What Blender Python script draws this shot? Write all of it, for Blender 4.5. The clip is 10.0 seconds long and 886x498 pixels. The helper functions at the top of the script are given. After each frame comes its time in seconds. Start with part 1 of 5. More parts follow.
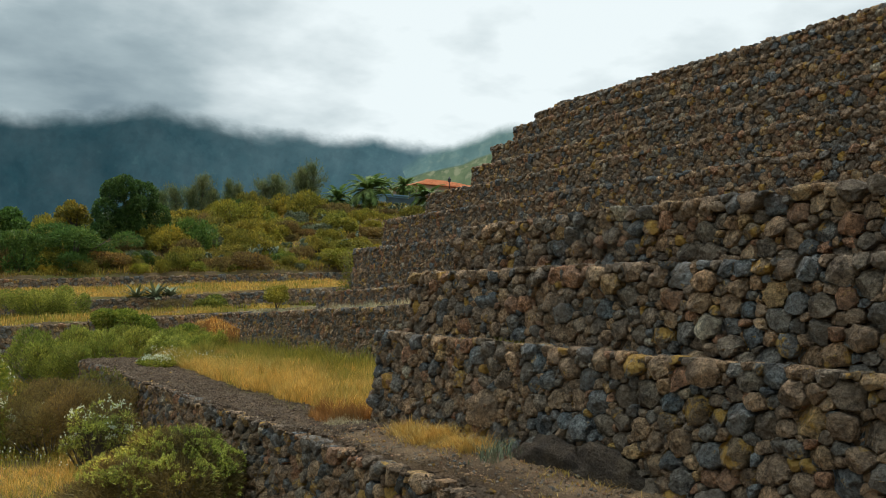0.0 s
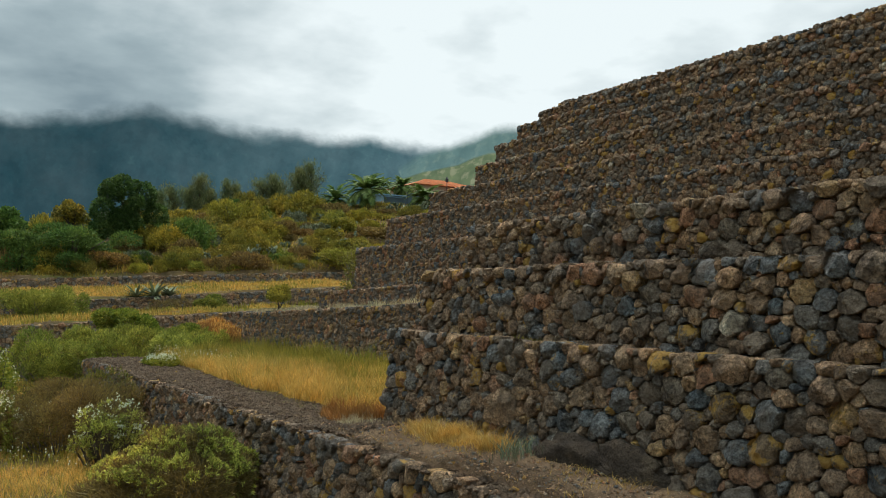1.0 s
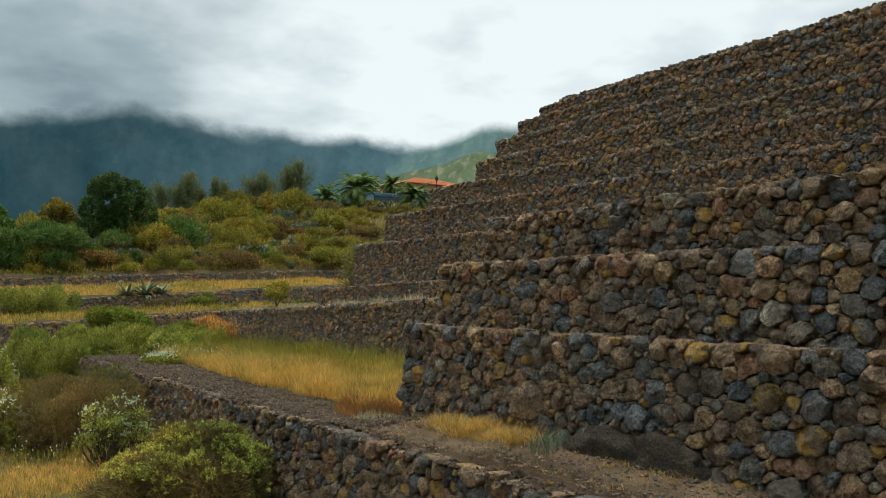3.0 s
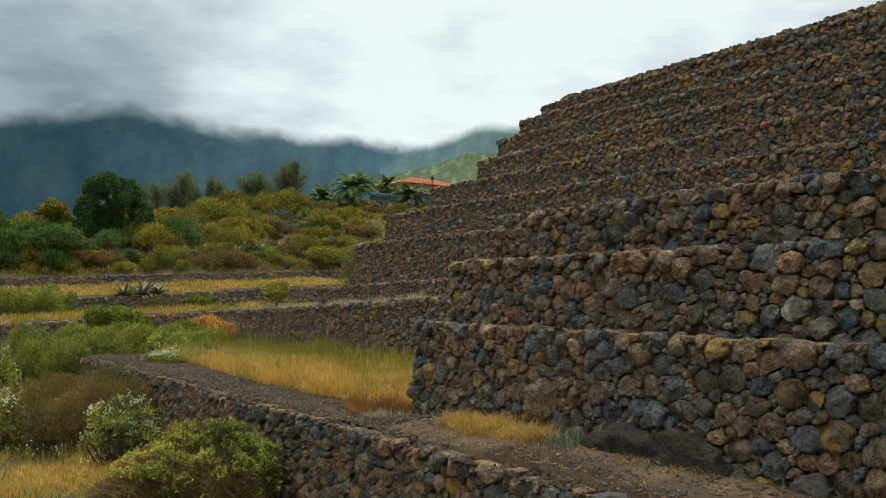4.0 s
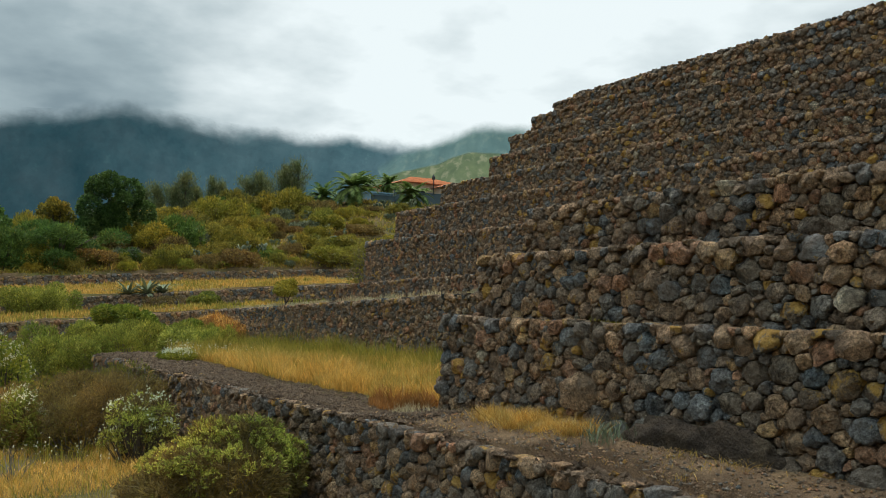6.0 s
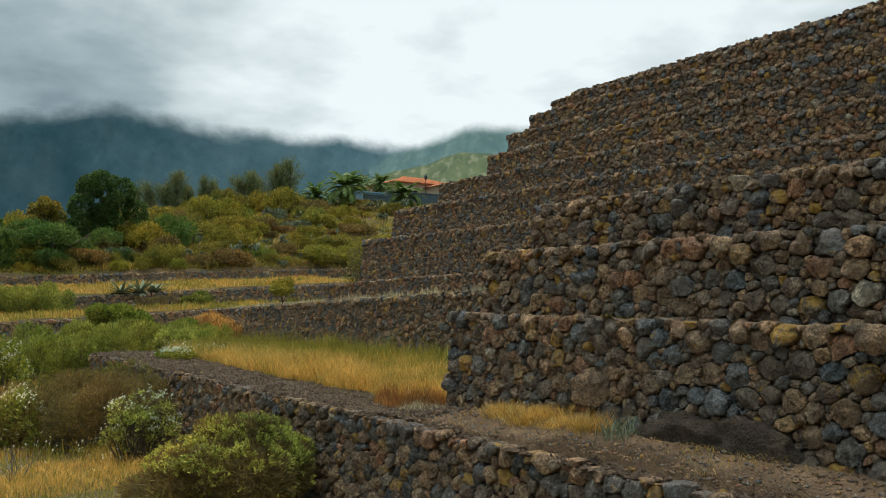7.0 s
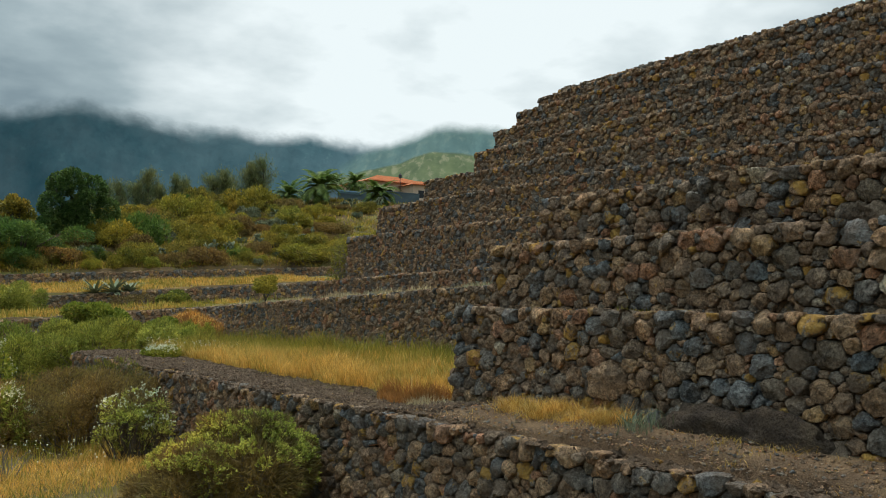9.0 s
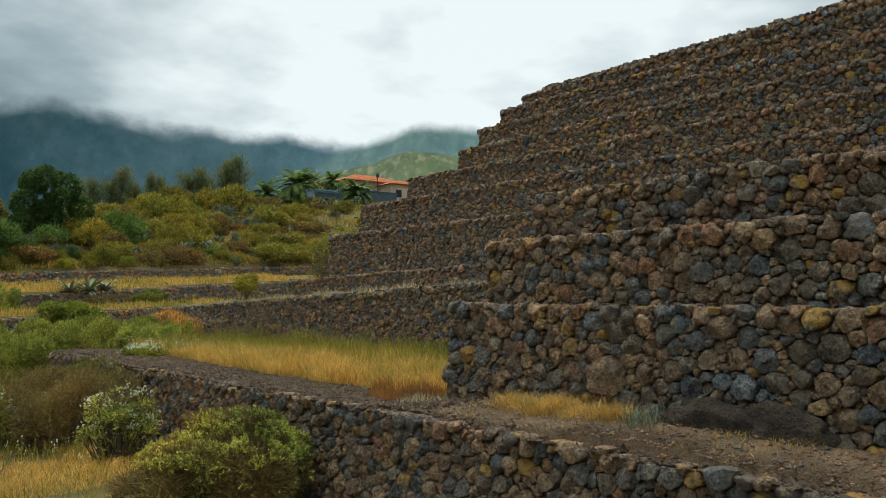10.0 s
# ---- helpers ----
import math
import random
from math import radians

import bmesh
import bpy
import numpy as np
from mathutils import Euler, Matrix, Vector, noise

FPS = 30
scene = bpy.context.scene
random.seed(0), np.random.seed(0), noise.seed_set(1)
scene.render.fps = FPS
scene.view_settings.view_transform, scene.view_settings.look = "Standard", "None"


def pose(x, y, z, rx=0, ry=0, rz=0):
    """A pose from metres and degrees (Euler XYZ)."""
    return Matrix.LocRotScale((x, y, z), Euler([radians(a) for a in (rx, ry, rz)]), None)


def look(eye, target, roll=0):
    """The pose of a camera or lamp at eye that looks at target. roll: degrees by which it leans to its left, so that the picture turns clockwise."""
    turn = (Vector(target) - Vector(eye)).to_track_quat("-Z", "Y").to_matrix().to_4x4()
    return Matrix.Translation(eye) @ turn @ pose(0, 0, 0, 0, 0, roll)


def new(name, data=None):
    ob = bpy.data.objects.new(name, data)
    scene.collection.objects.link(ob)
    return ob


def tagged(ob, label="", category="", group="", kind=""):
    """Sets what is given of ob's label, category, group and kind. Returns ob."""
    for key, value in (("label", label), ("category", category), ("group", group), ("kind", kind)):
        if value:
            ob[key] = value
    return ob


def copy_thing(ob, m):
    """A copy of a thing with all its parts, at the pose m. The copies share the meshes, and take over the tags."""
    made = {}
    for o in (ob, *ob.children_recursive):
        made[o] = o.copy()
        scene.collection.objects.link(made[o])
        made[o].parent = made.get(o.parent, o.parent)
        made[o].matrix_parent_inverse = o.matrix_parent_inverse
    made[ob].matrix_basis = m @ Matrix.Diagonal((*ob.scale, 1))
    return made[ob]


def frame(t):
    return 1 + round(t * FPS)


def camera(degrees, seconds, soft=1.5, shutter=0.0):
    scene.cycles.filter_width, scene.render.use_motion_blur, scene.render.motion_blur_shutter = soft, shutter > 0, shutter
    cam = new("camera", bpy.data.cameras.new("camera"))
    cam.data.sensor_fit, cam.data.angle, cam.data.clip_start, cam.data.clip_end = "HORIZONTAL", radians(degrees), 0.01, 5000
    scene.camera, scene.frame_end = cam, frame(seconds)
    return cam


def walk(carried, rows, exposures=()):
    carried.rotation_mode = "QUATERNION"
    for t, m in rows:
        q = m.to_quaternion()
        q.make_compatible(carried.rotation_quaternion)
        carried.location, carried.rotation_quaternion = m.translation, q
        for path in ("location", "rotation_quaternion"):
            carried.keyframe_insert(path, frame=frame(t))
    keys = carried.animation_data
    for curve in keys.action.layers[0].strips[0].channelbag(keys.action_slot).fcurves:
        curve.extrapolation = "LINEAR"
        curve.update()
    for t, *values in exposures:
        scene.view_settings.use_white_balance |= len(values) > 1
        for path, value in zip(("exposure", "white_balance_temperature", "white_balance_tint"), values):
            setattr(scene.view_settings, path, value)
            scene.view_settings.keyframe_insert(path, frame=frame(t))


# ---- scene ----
cam = camera(56.0, 10.0, soft=0.62)
PATH = [
    (0, (0.319, -0.308, 1.559), (5.474, 8.239, 2.141), 0.6),
    (0.5, (0.229, -0.232, 1.543), (5.397, 8.307, 2.124), 0.6),
    (1, (0.131, -0.158, 1.529), (5.331, 8.366, 2.114), 0.6),
    (1.5, (0.053, -0.081, 1.514), (5.302, 8.417, 2.098), 0.5),
    (2, (-0.014, 0.006, 1.489), (5.272, 8.478, 2.071), 0.5),
    (2.5, (-0.068, 0.098, 1.468), (5.240, 8.549, 2.045), 0.5),
    (4, (-0.298, 0.328, 1.415), (5.099, 8.733, 1.994), 0.4),
    (4.5, (-0.366, 0.412, 1.385), (5.053, 8.795, 1.964), 0.4),
    (5, (-0.427, 0.493, 1.366), (4.992, 8.876, 1.945), 0.4),
    (5.5, (-0.487, 0.566, 1.353), (4.911, 8.963, 1.932), 0.4),
    (7, (-0.715, 0.794, 1.292), (4.790, 9.126, 1.873), 0.3),
    (7.5, (-0.777, 0.887, 1.269), (4.802, 9.169, 1.848), 0.3),
    (8, (-0.854, 0.976, 1.250), (4.781, 9.215, 1.822), 0.3),
    (8.5, (-0.947, 1.064, 1.234), (4.759, 9.255, 1.814), 0.3),
    (9, (-1.034, 1.151, 1.219), (4.756, 9.280, 1.797), 0.2),
    (9.5, (-1.105, 1.257, 1.196), (4.804, 9.302, 1.775), 0.2),
    (10, (-1.159, 1.373, 1.170), (4.866, 9.332, 1.746), 0.1),
]
walk(cam, [(t, look(eye, target, roll)) for t, eye, target, roll in PATH], exposures=[(0.0, 0.3), (10.0, 0.3)])

# ---- world, sun ----
GLOW = Vector((0.62, 0.72, 0.3)).normalized()     # the bright gap in the cloud
world = bpy.data.worlds.new("overcast_sky")
scene.world = world
world.use_nodes = True
wt = world.node_tree
wt.nodes.clear()


def wnode(kind, **props):
    nd = wt.nodes.new(kind)
    for key, value in props.items():
        if key == "operation":
            nd.operation = value
        elif key == "blend_type":
            nd.blend_type = value
    return nd


def build_world():
    lk = wt.links.new
    sky = wnode("ShaderNodeTexSky")
    sky.sky_type, sky.sun_disc = "NISHITA", False
    sky.sun_elevation, sky.sun_rotation = radians(55), radians(35)
    co = wnode("ShaderNodeTexCoord")
    sep = wnode("ShaderNodeSeparateXYZ")
    lk(co.outputs["Generated"], sep.inputs[0])
    up = wnode("ShaderNodeMath", operation="MAXIMUM")
    lk(sep.outputs[2], up.inputs[0])
    up.inputs[1].default_value = 0.0
    den = wnode("ShaderNodeMath", operation="ADD")
    lk(up.outputs[0], den.inputs[0])
    den.inputs[1].default_value = 0.22
    flat = wnode("ShaderNodeVectorMath", operation="DIVIDE")
    lk(co.outputs["Generated"], flat.inputs[0])
    lk(den.outputs[0], flat.inputs[1])
    n1 = wnode("ShaderNodeTexNoise")
    n1.inputs["Scale"].default_value = 0.95
    n1.inputs["Detail"].default_value = 5
    n1.inputs["Roughness"].default_value = 0.5
    lk(flat.outputs[0], n1.inputs["Vector"])
    n2 = wnode("ShaderNodeTexNoise")
    n2.inputs["Scale"].default_value = 4.2
    n2.inputs["Detail"].default_value = 6
    lk(flat.outputs[0], n2.inputs["Vector"])
    dot = wnode("ShaderNodeVectorMath", operation="DOT_PRODUCT")
    lk(co.outputs["Generated"], dot.inputs[0])
    dot.inputs[1].default_value = GLOW
    glow = wnode("ShaderNodeMapRange")
    glow.interpolation_type = "SMOOTHSTEP"
    lk(dot.outputs["Value"], glow.inputs[0])
    glow.inputs[1].default_value, glow.inputs[2].default_value = 0.87, 1.0
    glow.inputs[3].default_value, glow.inputs[4].default_value = 0.0, 0.42
    a = wnode("ShaderNodeMath", operation="MULTIPLY_ADD")
    lk(n1.outputs["Fac"], a.inputs[0])
    a.inputs[1].default_value = 1.15
    base = wnode("ShaderNodeMath", operation="ADD")
    lk(glow.outputs[0], base.inputs[0])
    base.inputs[1].default_value = -0.4
    lk(base.outputs[0], a.inputs[2])
    b = wnode("ShaderNodeMath", operation="MULTIPLY_ADD")
    lk(n2.outputs["Fac"], b.inputs[0])
    b.inputs[1].default_value = 0.75
    lk(a.outputs[0], b.inputs[2])
    ramp = wnode("ShaderNodeValToRGB")
    ramp.color_ramp.elements[0].position, ramp.color_ramp.elements[0].color = 0.3, (0.17, 0.23, 0.255, 1)
    ramp.color_ramp.elements[1].position, ramp.color_ramp.elements[1].color = 1.0, (0.71, 0.78, 0.785, 1)
    mid = ramp.color_ramp.elements.new(0.56)
    mid.color = (0.3, 0.375, 0.395, 1)
    lk(b.outputs[0], ramp.inputs[0])
    skyc = wnode("ShaderNodeMix")
    skyc.data_type = "RGBA"
    dim = wnode("ShaderNodeVectorMath", operation="SCALE")
    lk(sky.outputs[0], dim.inputs[0])
    dim.inputs["Scale"].default_value = 0.1
    skyc.inputs["Factor"].default_value = 0.94
    lk(dim.outputs[0], skyc.inputs["A"])
    lk(ramp.outputs[0], skyc.inputs["B"])
    # an overcast sky is about twice as bright overhead as near the horizon
    zen = wnode("ShaderNodeMapRange")
    zen.interpolation_type = "SMOOTHSTEP"
    lk(sep.outputs[2], zen.inputs[0])
    zen.inputs[1].default_value, zen.inputs[2].default_value = 0.38, 0.95
    zen.inputs[3].default_value, zen.inputs[4].default_value = 1.0, 3.5
    bg = wnode("ShaderNodeBackground")
    lk(zen.outputs[0], bg.inputs["Strength"])
    lk(skyc.outputs["Result"], bg.inputs[0])
    out = wnode("ShaderNodeOutputWorld")
    lk(bg.outputs[0], out.inputs[0])


build_world()
sun = new("sun", bpy.data.lights.new("sun", "SUN"))
sun.data.energy, sun.data.angle, sun.data.color = 1.5, radians(14), (1.0, 0.95, 0.87)
sun.matrix_world = look((0, 0, 60), (-12, -18, 0))

# ---- materials ----


class Mat:
    """A node material with short hands for the usual nodes."""

    def __init__(self, name, rough=0.9, spec=0.25):
        self.m = bpy.data.materials.new(name)
        self.m.use_nodes = True
        self.t = self.m.node_tree
        self.bsdf = self.t.nodes["Principled BSDF"]
        self.bsdf.inputs["Roughness"].default_value = rough
        self.bsdf.inputs["Specular IOR Level"].default_value = spec
        self.geo = self.t.nodes.new("ShaderNodeNewGeometry")

    def link(self, a, b):
        self.t.links.new(a, b)

    def noise(self, scale, detail=3, rough=0.55, vec=None):
        nd = self.t.nodes.new("ShaderNodeTexNoise")
        nd.inputs["Scale"].default_value = scale
        nd.inputs["Detail"].default_value = detail
        nd.inputs["Roughness"].default_value = rough
        self.link(vec or self.geo.outputs["Position"], nd.inputs["Vector"])
        return nd.outputs["Fac"]

    def ramp(self, fac, stops, constant=False):
        nd = self.t.nodes.new("ShaderNodeValToRGB")
        cr = nd.color_ramp
        if constant:
            cr.interpolation = "CONSTANT"
        for k, (p, c) in enumerate(stops):
            el = cr.elements[k] if k < 2 else cr.elements.new(p)
            el.position, el.color = p, (*c, 1)
        self.link(fac, nd.inputs[0])
        return nd.outputs[0]

    def math(self, op, a, b=0.5, c=None):
        nd = self.t.nodes.new("ShaderNodeMath")
        nd.operation = op
        for k, v in enumerate((a, b, c)):
            if v is None:
                continue
            if isinstance(v, (int, float)):
                nd.inputs[k].default_value = v
            else:
                self.link(v, nd.inputs[k])
        return nd.outputs[0]

    def mix(self, fac, a, b, mode="MIX"):
        nd = self.t.nodes.new("ShaderNodeMix")
        nd.data_type, nd.blend_type = "RGBA", mode
        for key, v in (("Factor", fac), ("A", a), ("B", b)):
            if isinstance(v, (int, float)):
                nd.inputs[key].default_value = v
            elif isinstance(v, tuple):
                nd.inputs[key].default_value = (*v, 1)
            else:
                self.link(v, nd.inputs[key])
        return nd.outputs["Result"]

    def random(self):
        """A number per piece, for pieces that are objects as well as for joined ones."""
        info = self.t.nodes.new("ShaderNodeObjectInfo")
        s = self.math("ADD", self.geo.outputs["Random Per Island"], info.outputs["Random"])
        return self.math("FRACT", s)

    def bump(self, height, strength=0.5, distance=0.02):
        nd = self.t.nodes.new("ShaderNodeBump")
        nd.inputs["Strength"].default_value = strength
        nd.inputs["Distance"].default_value = distance
        self.link(height, nd.inputs["Height"])
        self.link(nd.outputs[0], self.bsdf.inputs["Normal"])

    def color(self, socket):
        self.link(socket, self.bsdf.inputs["Base Color"])
        return self.m


def stone_material(name, ochre=0.0, only=None):
    k = Mat(name, 0.92, 0.15)
    r = k.random()
    if only is None:
        base = k.ramp(r, [(0.0, (0.360, 0.248, 0.174)), (0.13, (0.258, 0.208, 0.170)), (0.26, (0.462, 0.290, 0.179)), (0.34, (0.228, 0.213, 0.202)),
                          (0.47, (0.402, 0.267, 0.179)), (0.58, (0.492, 0.333, 0.213)), (0.66, (0.190, 0.201, 0.218)), (0.77, (0.444, 0.240, 0.151)),
                          (0.85, (0.300, 0.227, 0.175)), (0.955, (0.504, 0.328, 0.168)), (0.985, (0.5, 0.43, 0.345))], True)
    else:
        base = k.ramp(r, [(0.0, only), (1.0, tuple(c * 0.8 for c in only))])
    # stains a hand wide, then pitted grain
    base = k.mix(1.0, base, k.ramp(k.noise(7, 5, 0.65), [(0.34, (0.44, 0.43, 0.43)), (0.66, (1.56, 1.5, 1.38))]), "MULTIPLY")
    base = k.mix(1.0, base, k.ramp(k.noise(34, 6, 0.8), [(0.38, (0.4, 0.4, 0.4)), (0.64, (1.68, 1.64, 1.54))]), "MULTIPLY")
    # a brown dusting of soil over the grey
    dust = k.ramp(k.noise(2.6, 4, 0.6), [(0.42, (0, 0, 0)), (0.66, (0.55, 0.55, 0.55))])
    base = k.mix(dust, base, (0.295, 0.212, 0.148))
    r2 = k.math("FRACT", k.math("MULTIPLY", r, 17.3))
    few = k.math("MULTIPLY_ADD", k.math("POWER", r2, 7.0), 0.3, -0.165 + ochre)
    grain = k.math("MULTIPLY_ADD", k.noise(40, 4, 0.7), 0.3, -0.15)
    lich = k.ramp(k.math("ADD", k.math("ADD", k.noise(6, 4, 0.65), grain), few), [(0.53, (0, 0, 0)), (0.63, (1, 1, 1))])
    rust = k.mix(k.noise(14, 3), (0.42, 0.21, 0.06), (0.85, 0.5, 0.09))
    base = k.mix(lich, base, k.mix(0.2, rust, base))
    pale = k.ramp(k.noise(22, 5, 0.75), [(0.66, (0, 0, 0)), (0.78, (0.35, 0.35, 0.35))])
    base = k.mix(pale, base, (0.42, 0.37, 0.31))
    chips = k.t.nodes.new("ShaderNodeTexVoronoi")
    chips.inputs["Scale"].default_value = 17
    k.link(k.geo.outputs["Position"], chips.inputs["Vector"])
    h = k.math("ADD", k.math("MULTIPLY", k.noise(14, 6, 0.7), 1.8), k.math("MULTIPLY", k.noise(70, 4, 0.75), 0.7))
    h = k.math("ADD", h, k.math("MULTIPLY", chips.outputs["Distance"], 0.8))
    k.bump(h, 1.0, 0.06)
    return k.color(base)


def ground_material():
    k = Mat("dry_ground", 0.95, 0.1)
    n = k.noise(0.55, 5, 0.6)
    soil = k.ramp(n, [(0.3, (0.085, 0.058, 0.036)), (0.5, (0.15, 0.1, 0.05)), (0.68, (0.24, 0.16, 0.06))])
    g = k.ramp(k.noise(0.23, 4), [(0.45, (0, 0, 0)), (0.6, (1, 1, 1))])
    soil = k.mix(g, soil, k.mix(k.noise(3.0), (0.09, 0.09, 0.03), (0.2, 0.16, 0.05)))
    soil = k.mix(1.0, soil, k.ramp(k.noise(26, 5, 0.7), [(0.3, (0.5, 0.5, 0.5)), (0.72, (1.4, 1.4, 1.35))]), "MULTIPLY")
    k.bump(k.noise(30, 5, 0.7), 0.8, 0.04)
    return k.color(soil)


def dirt_material():
    k = Mat("volcanic_dirt", 0.95, 0.1)
    c = k.ramp(k.noise(2.2, 5, 0.6), [(0.3, (0.1, 0.065, 0.042)), (0.55, (0.165, 0.108, 0.066)), (0.75, (0.26, 0.172, 0.096))])
    c = k.mix(1.0, c, k.ramp(k.noise(48, 5, 0.75), [(0.3, (0.5, 0.5, 0.5)), (0.7, (1.55, 1.5, 1.4))]), "MULTIPLY")
    k.bump(k.math("ADD", k.noise(22, 5, 0.7), k.noise(80, 3)), 0.8, 0.03)
    return k.color(c)


def leaf_material(name, stops, trans=0.35, patch=1.6, mixed=False, drift=None):
    k = Mat(name, 0.6, 0.25)
    r = k.random()
    c = k.ramp(r, stops)
    c = k.mix(1.0, c, k.ramp(k.noise(patch, 3), [(0.3, (0.6, 0.65, 0.6)), (0.7, (1.3, 1.25, 1.1))]), "MULTIPLY")
    c = k.mix(1.0, c, k.ramp(k.noise(0.45, 3), [(0.36, (0.8, 0.9, 0.88)), (0.5, (1.0, 1.0, 1.0)), (0.64, (1.12, 1.02, 0.95))]), "MULTIPLY")
    if drift:
        c = k.mix(1.0, c, k.ramp(k.noise(0.75, 4, 0.65), drift), "MULTIPLY")
    if mixed:
        info = k.t.nodes.new("ShaderNodeObjectInfo")
        c = k.mix(1.0, c, k.ramp(info.outputs["Random"], [(0.0, (0.66, 0.7, 0.8)), (0.3, (1.0, 0.92, 0.85)), (0.6, (0.95, 1.0, 0.95)), (1.0, (1.28, 1.12, 0.9))]), "MULTIPLY")
    m = k.color(c)
    tr = k.t.nodes.new("ShaderNodeBsdfTranslucent")
    k.link(c, tr.inputs[0])
    mx = k.t.nodes.new("ShaderNodeMixShader")
    mx.inputs[0].default_value = trans
    k.link(k.bsdf.outputs[0], mx.inputs[1])
    k.link(tr.outputs[0], mx.inputs[2])
    k.link(mx.outputs[0], k.t.nodes["Material Output"].inputs[0])
    return m


def plain(name, c, rough=0.7, vary=0.25, scale=3.0):
    k = Mat(name, rough, 0.3)
    lo, hi = tuple(v * (1 - vary) for v in c), tuple(v * (1 + vary) for v in c)
    return k.color(k.ramp(k.noise(scale, 5, 0.6), [(0.3, lo), (0.7, hi)]))


STONE = stone_material("basalt")
STONES = {0: stone_material("basalt_grey", -0.05, (0.27, 0.225, 0.185)), 1: stone_material("basalt_brown", 0.0, (0.41, 0.275, 0.18)),
          2: stone_material("basalt_blue", -0.06, (0.19, 0.222, 0.255)), 4: stone_material("pale_stone", 0.0, (0.48, 0.42, 0.34)), 3: stone_material("basalt_ochre", 0.17, (0.28, 0.2, 0.13))}
GROUND, DIRT = ground_material(), dirt_material()
GREEN = leaf_material("fresh_leaf", [(0.0, (0.22, 0.235, 0.055)), (0.5, (0.43, 0.435, 0.088)), (1.0, (0.74, 0.66, 0.155))])
BROOM = leaf_material("broom_leaf", [(0.0, (0.15, 0.172, 0.034)), (0.5, (0.3, 0.318, 0.058)), (1.0, (0.52, 0.485, 0.105))])
OLIVE = leaf_material("olive_leaf", [(0.0, (0.16, 0.15, 0.036)), (0.6, (0.31, 0.265, 0.05)), (1.0, (0.53, 0.41, 0.075))], mixed=True)
YELLOW = leaf_material("yellow_leaf", [(0.0, (0.16, 0.152, 0.03)), (0.6, (0.32, 0.278, 0.043)), (1.0, (0.49, 0.385, 0.066))], mixed=True)
RUST = leaf_material("dry_leaf", [(0.0, (0.14, 0.096, 0.046)), (0.6, (0.26, 0.172, 0.064)), (1.0, (0.4, 0.28, 0.09))], mixed=True)
DARK = leaf_material("dark_leaf", [(0.0, (0.064, 0.108, 0.028)), (0.6, (0.118, 0.2, 0.046)), (1.0, (0.215, 0.3, 0.072))], mixed=True)
MID = leaf_material("green_leaf", [(0.0, (0.134, 0.165, 0.029)), (0.6, (0.252, 0.278, 0.041)), (1.0, (0.445, 0.399, 0.074))], mixed=True)
GREY = leaf_material("grey_leaf", [(0.0, (0.096, 0.115, 0.078)), (0.6, (0.18, 0.205, 0.135)), (1.0, (0.36, 0.385, 0.27))], 0.1)
NEEDLE = leaf_material("needle", [(0.0, (0.115, 0.14, 0.06)), (1.0, (0.26, 0.27, 0.115))])
PALM = leaf_material("palm_leaf", [(0.0, (0.075, 0.13, 0.04)), (1.0, (0.24, 0.31, 0.085))])
STRAW = leaf_material("straw", [(0.0, (0.35, 0.23, 0.06)), (0.5, (0.58, 0.39, 0.1)), (1.0, (0.8, 0.58, 0.2))], 0.3, 0.7, drift=[(0.36, (0.62, 0.72, 0.5)), (0.5, (1.0, 0.98, 0.9)), (0.64, (1.22, 0.98, 0.8))])
GOLD = leaf_material("golden_straw", [(0.0, (0.5, 0.27, 0.06)), (0.5, (0.74, 0.44, 0.1)), (1.0, (0.88, 0.6, 0.2))], 0.3, 5.0)
GRASS = leaf_material("green_grass", [(0.0, (0.176, 0.168, 0.029)), (0.6, (0.340, 0.288, 0.048)), (1.0, (0.529, 0.408, 0.086))], 0.3, 0.7)
TAWNY = leaf_material("tawny_straw", [(0.0, (0.5, 0.23, 0.055)), (0.5, (0.8, 0.42, 0.1)), (1.0, (0.92, 0.62, 0.24))], 0.3, 5.0)
RED_GRASS = leaf_material("rusty_grass", [(0.0, (0.242, 0.103, 0.031)), (1.0, (0.484, 0.233, 0.073))], 0.3)
PALE_GRASS = leaf_material("bleached_grass", [(0.0, (0.4, 0.32, 0.2)), (1.0, (0.68, 0.58, 0.4))], 0.3)
PETAL = leaf_material("white_petal", [(0.0, (0.68, 0.63, 0.47)), (1.0, (0.85, 0.82, 0.66))], 0.2)
AGAVE = leaf_material("agave_leaf", [(0.0, (0.13, 0.155, 0.1)), (1.0, (0.27, 0.29, 0.18))], 0.1)
BARK = plain("bark", (0.1, 0.078, 0.06), 0.9, 0.4, 9)
TWIG = plain("grey_twig", (0.2, 0.17, 0.14), 0.9, 0.3, 9)

# ---- mesh helpers ----


def mesh_of(name, verts, faces, mat, smooth=False, edge=0):
    me = bpy.data.meshes.new(name)
    me.from_pydata(verts, [], faces)
    if mat:
        me.materials.append(mat)
    if smooth:
        me.polygons.foreach_set("use_smooth", [True] * len(me.polygons))
    me.update()
    if edge:
        me.set_sharp_from_angle(angle=radians(edge))
    return me


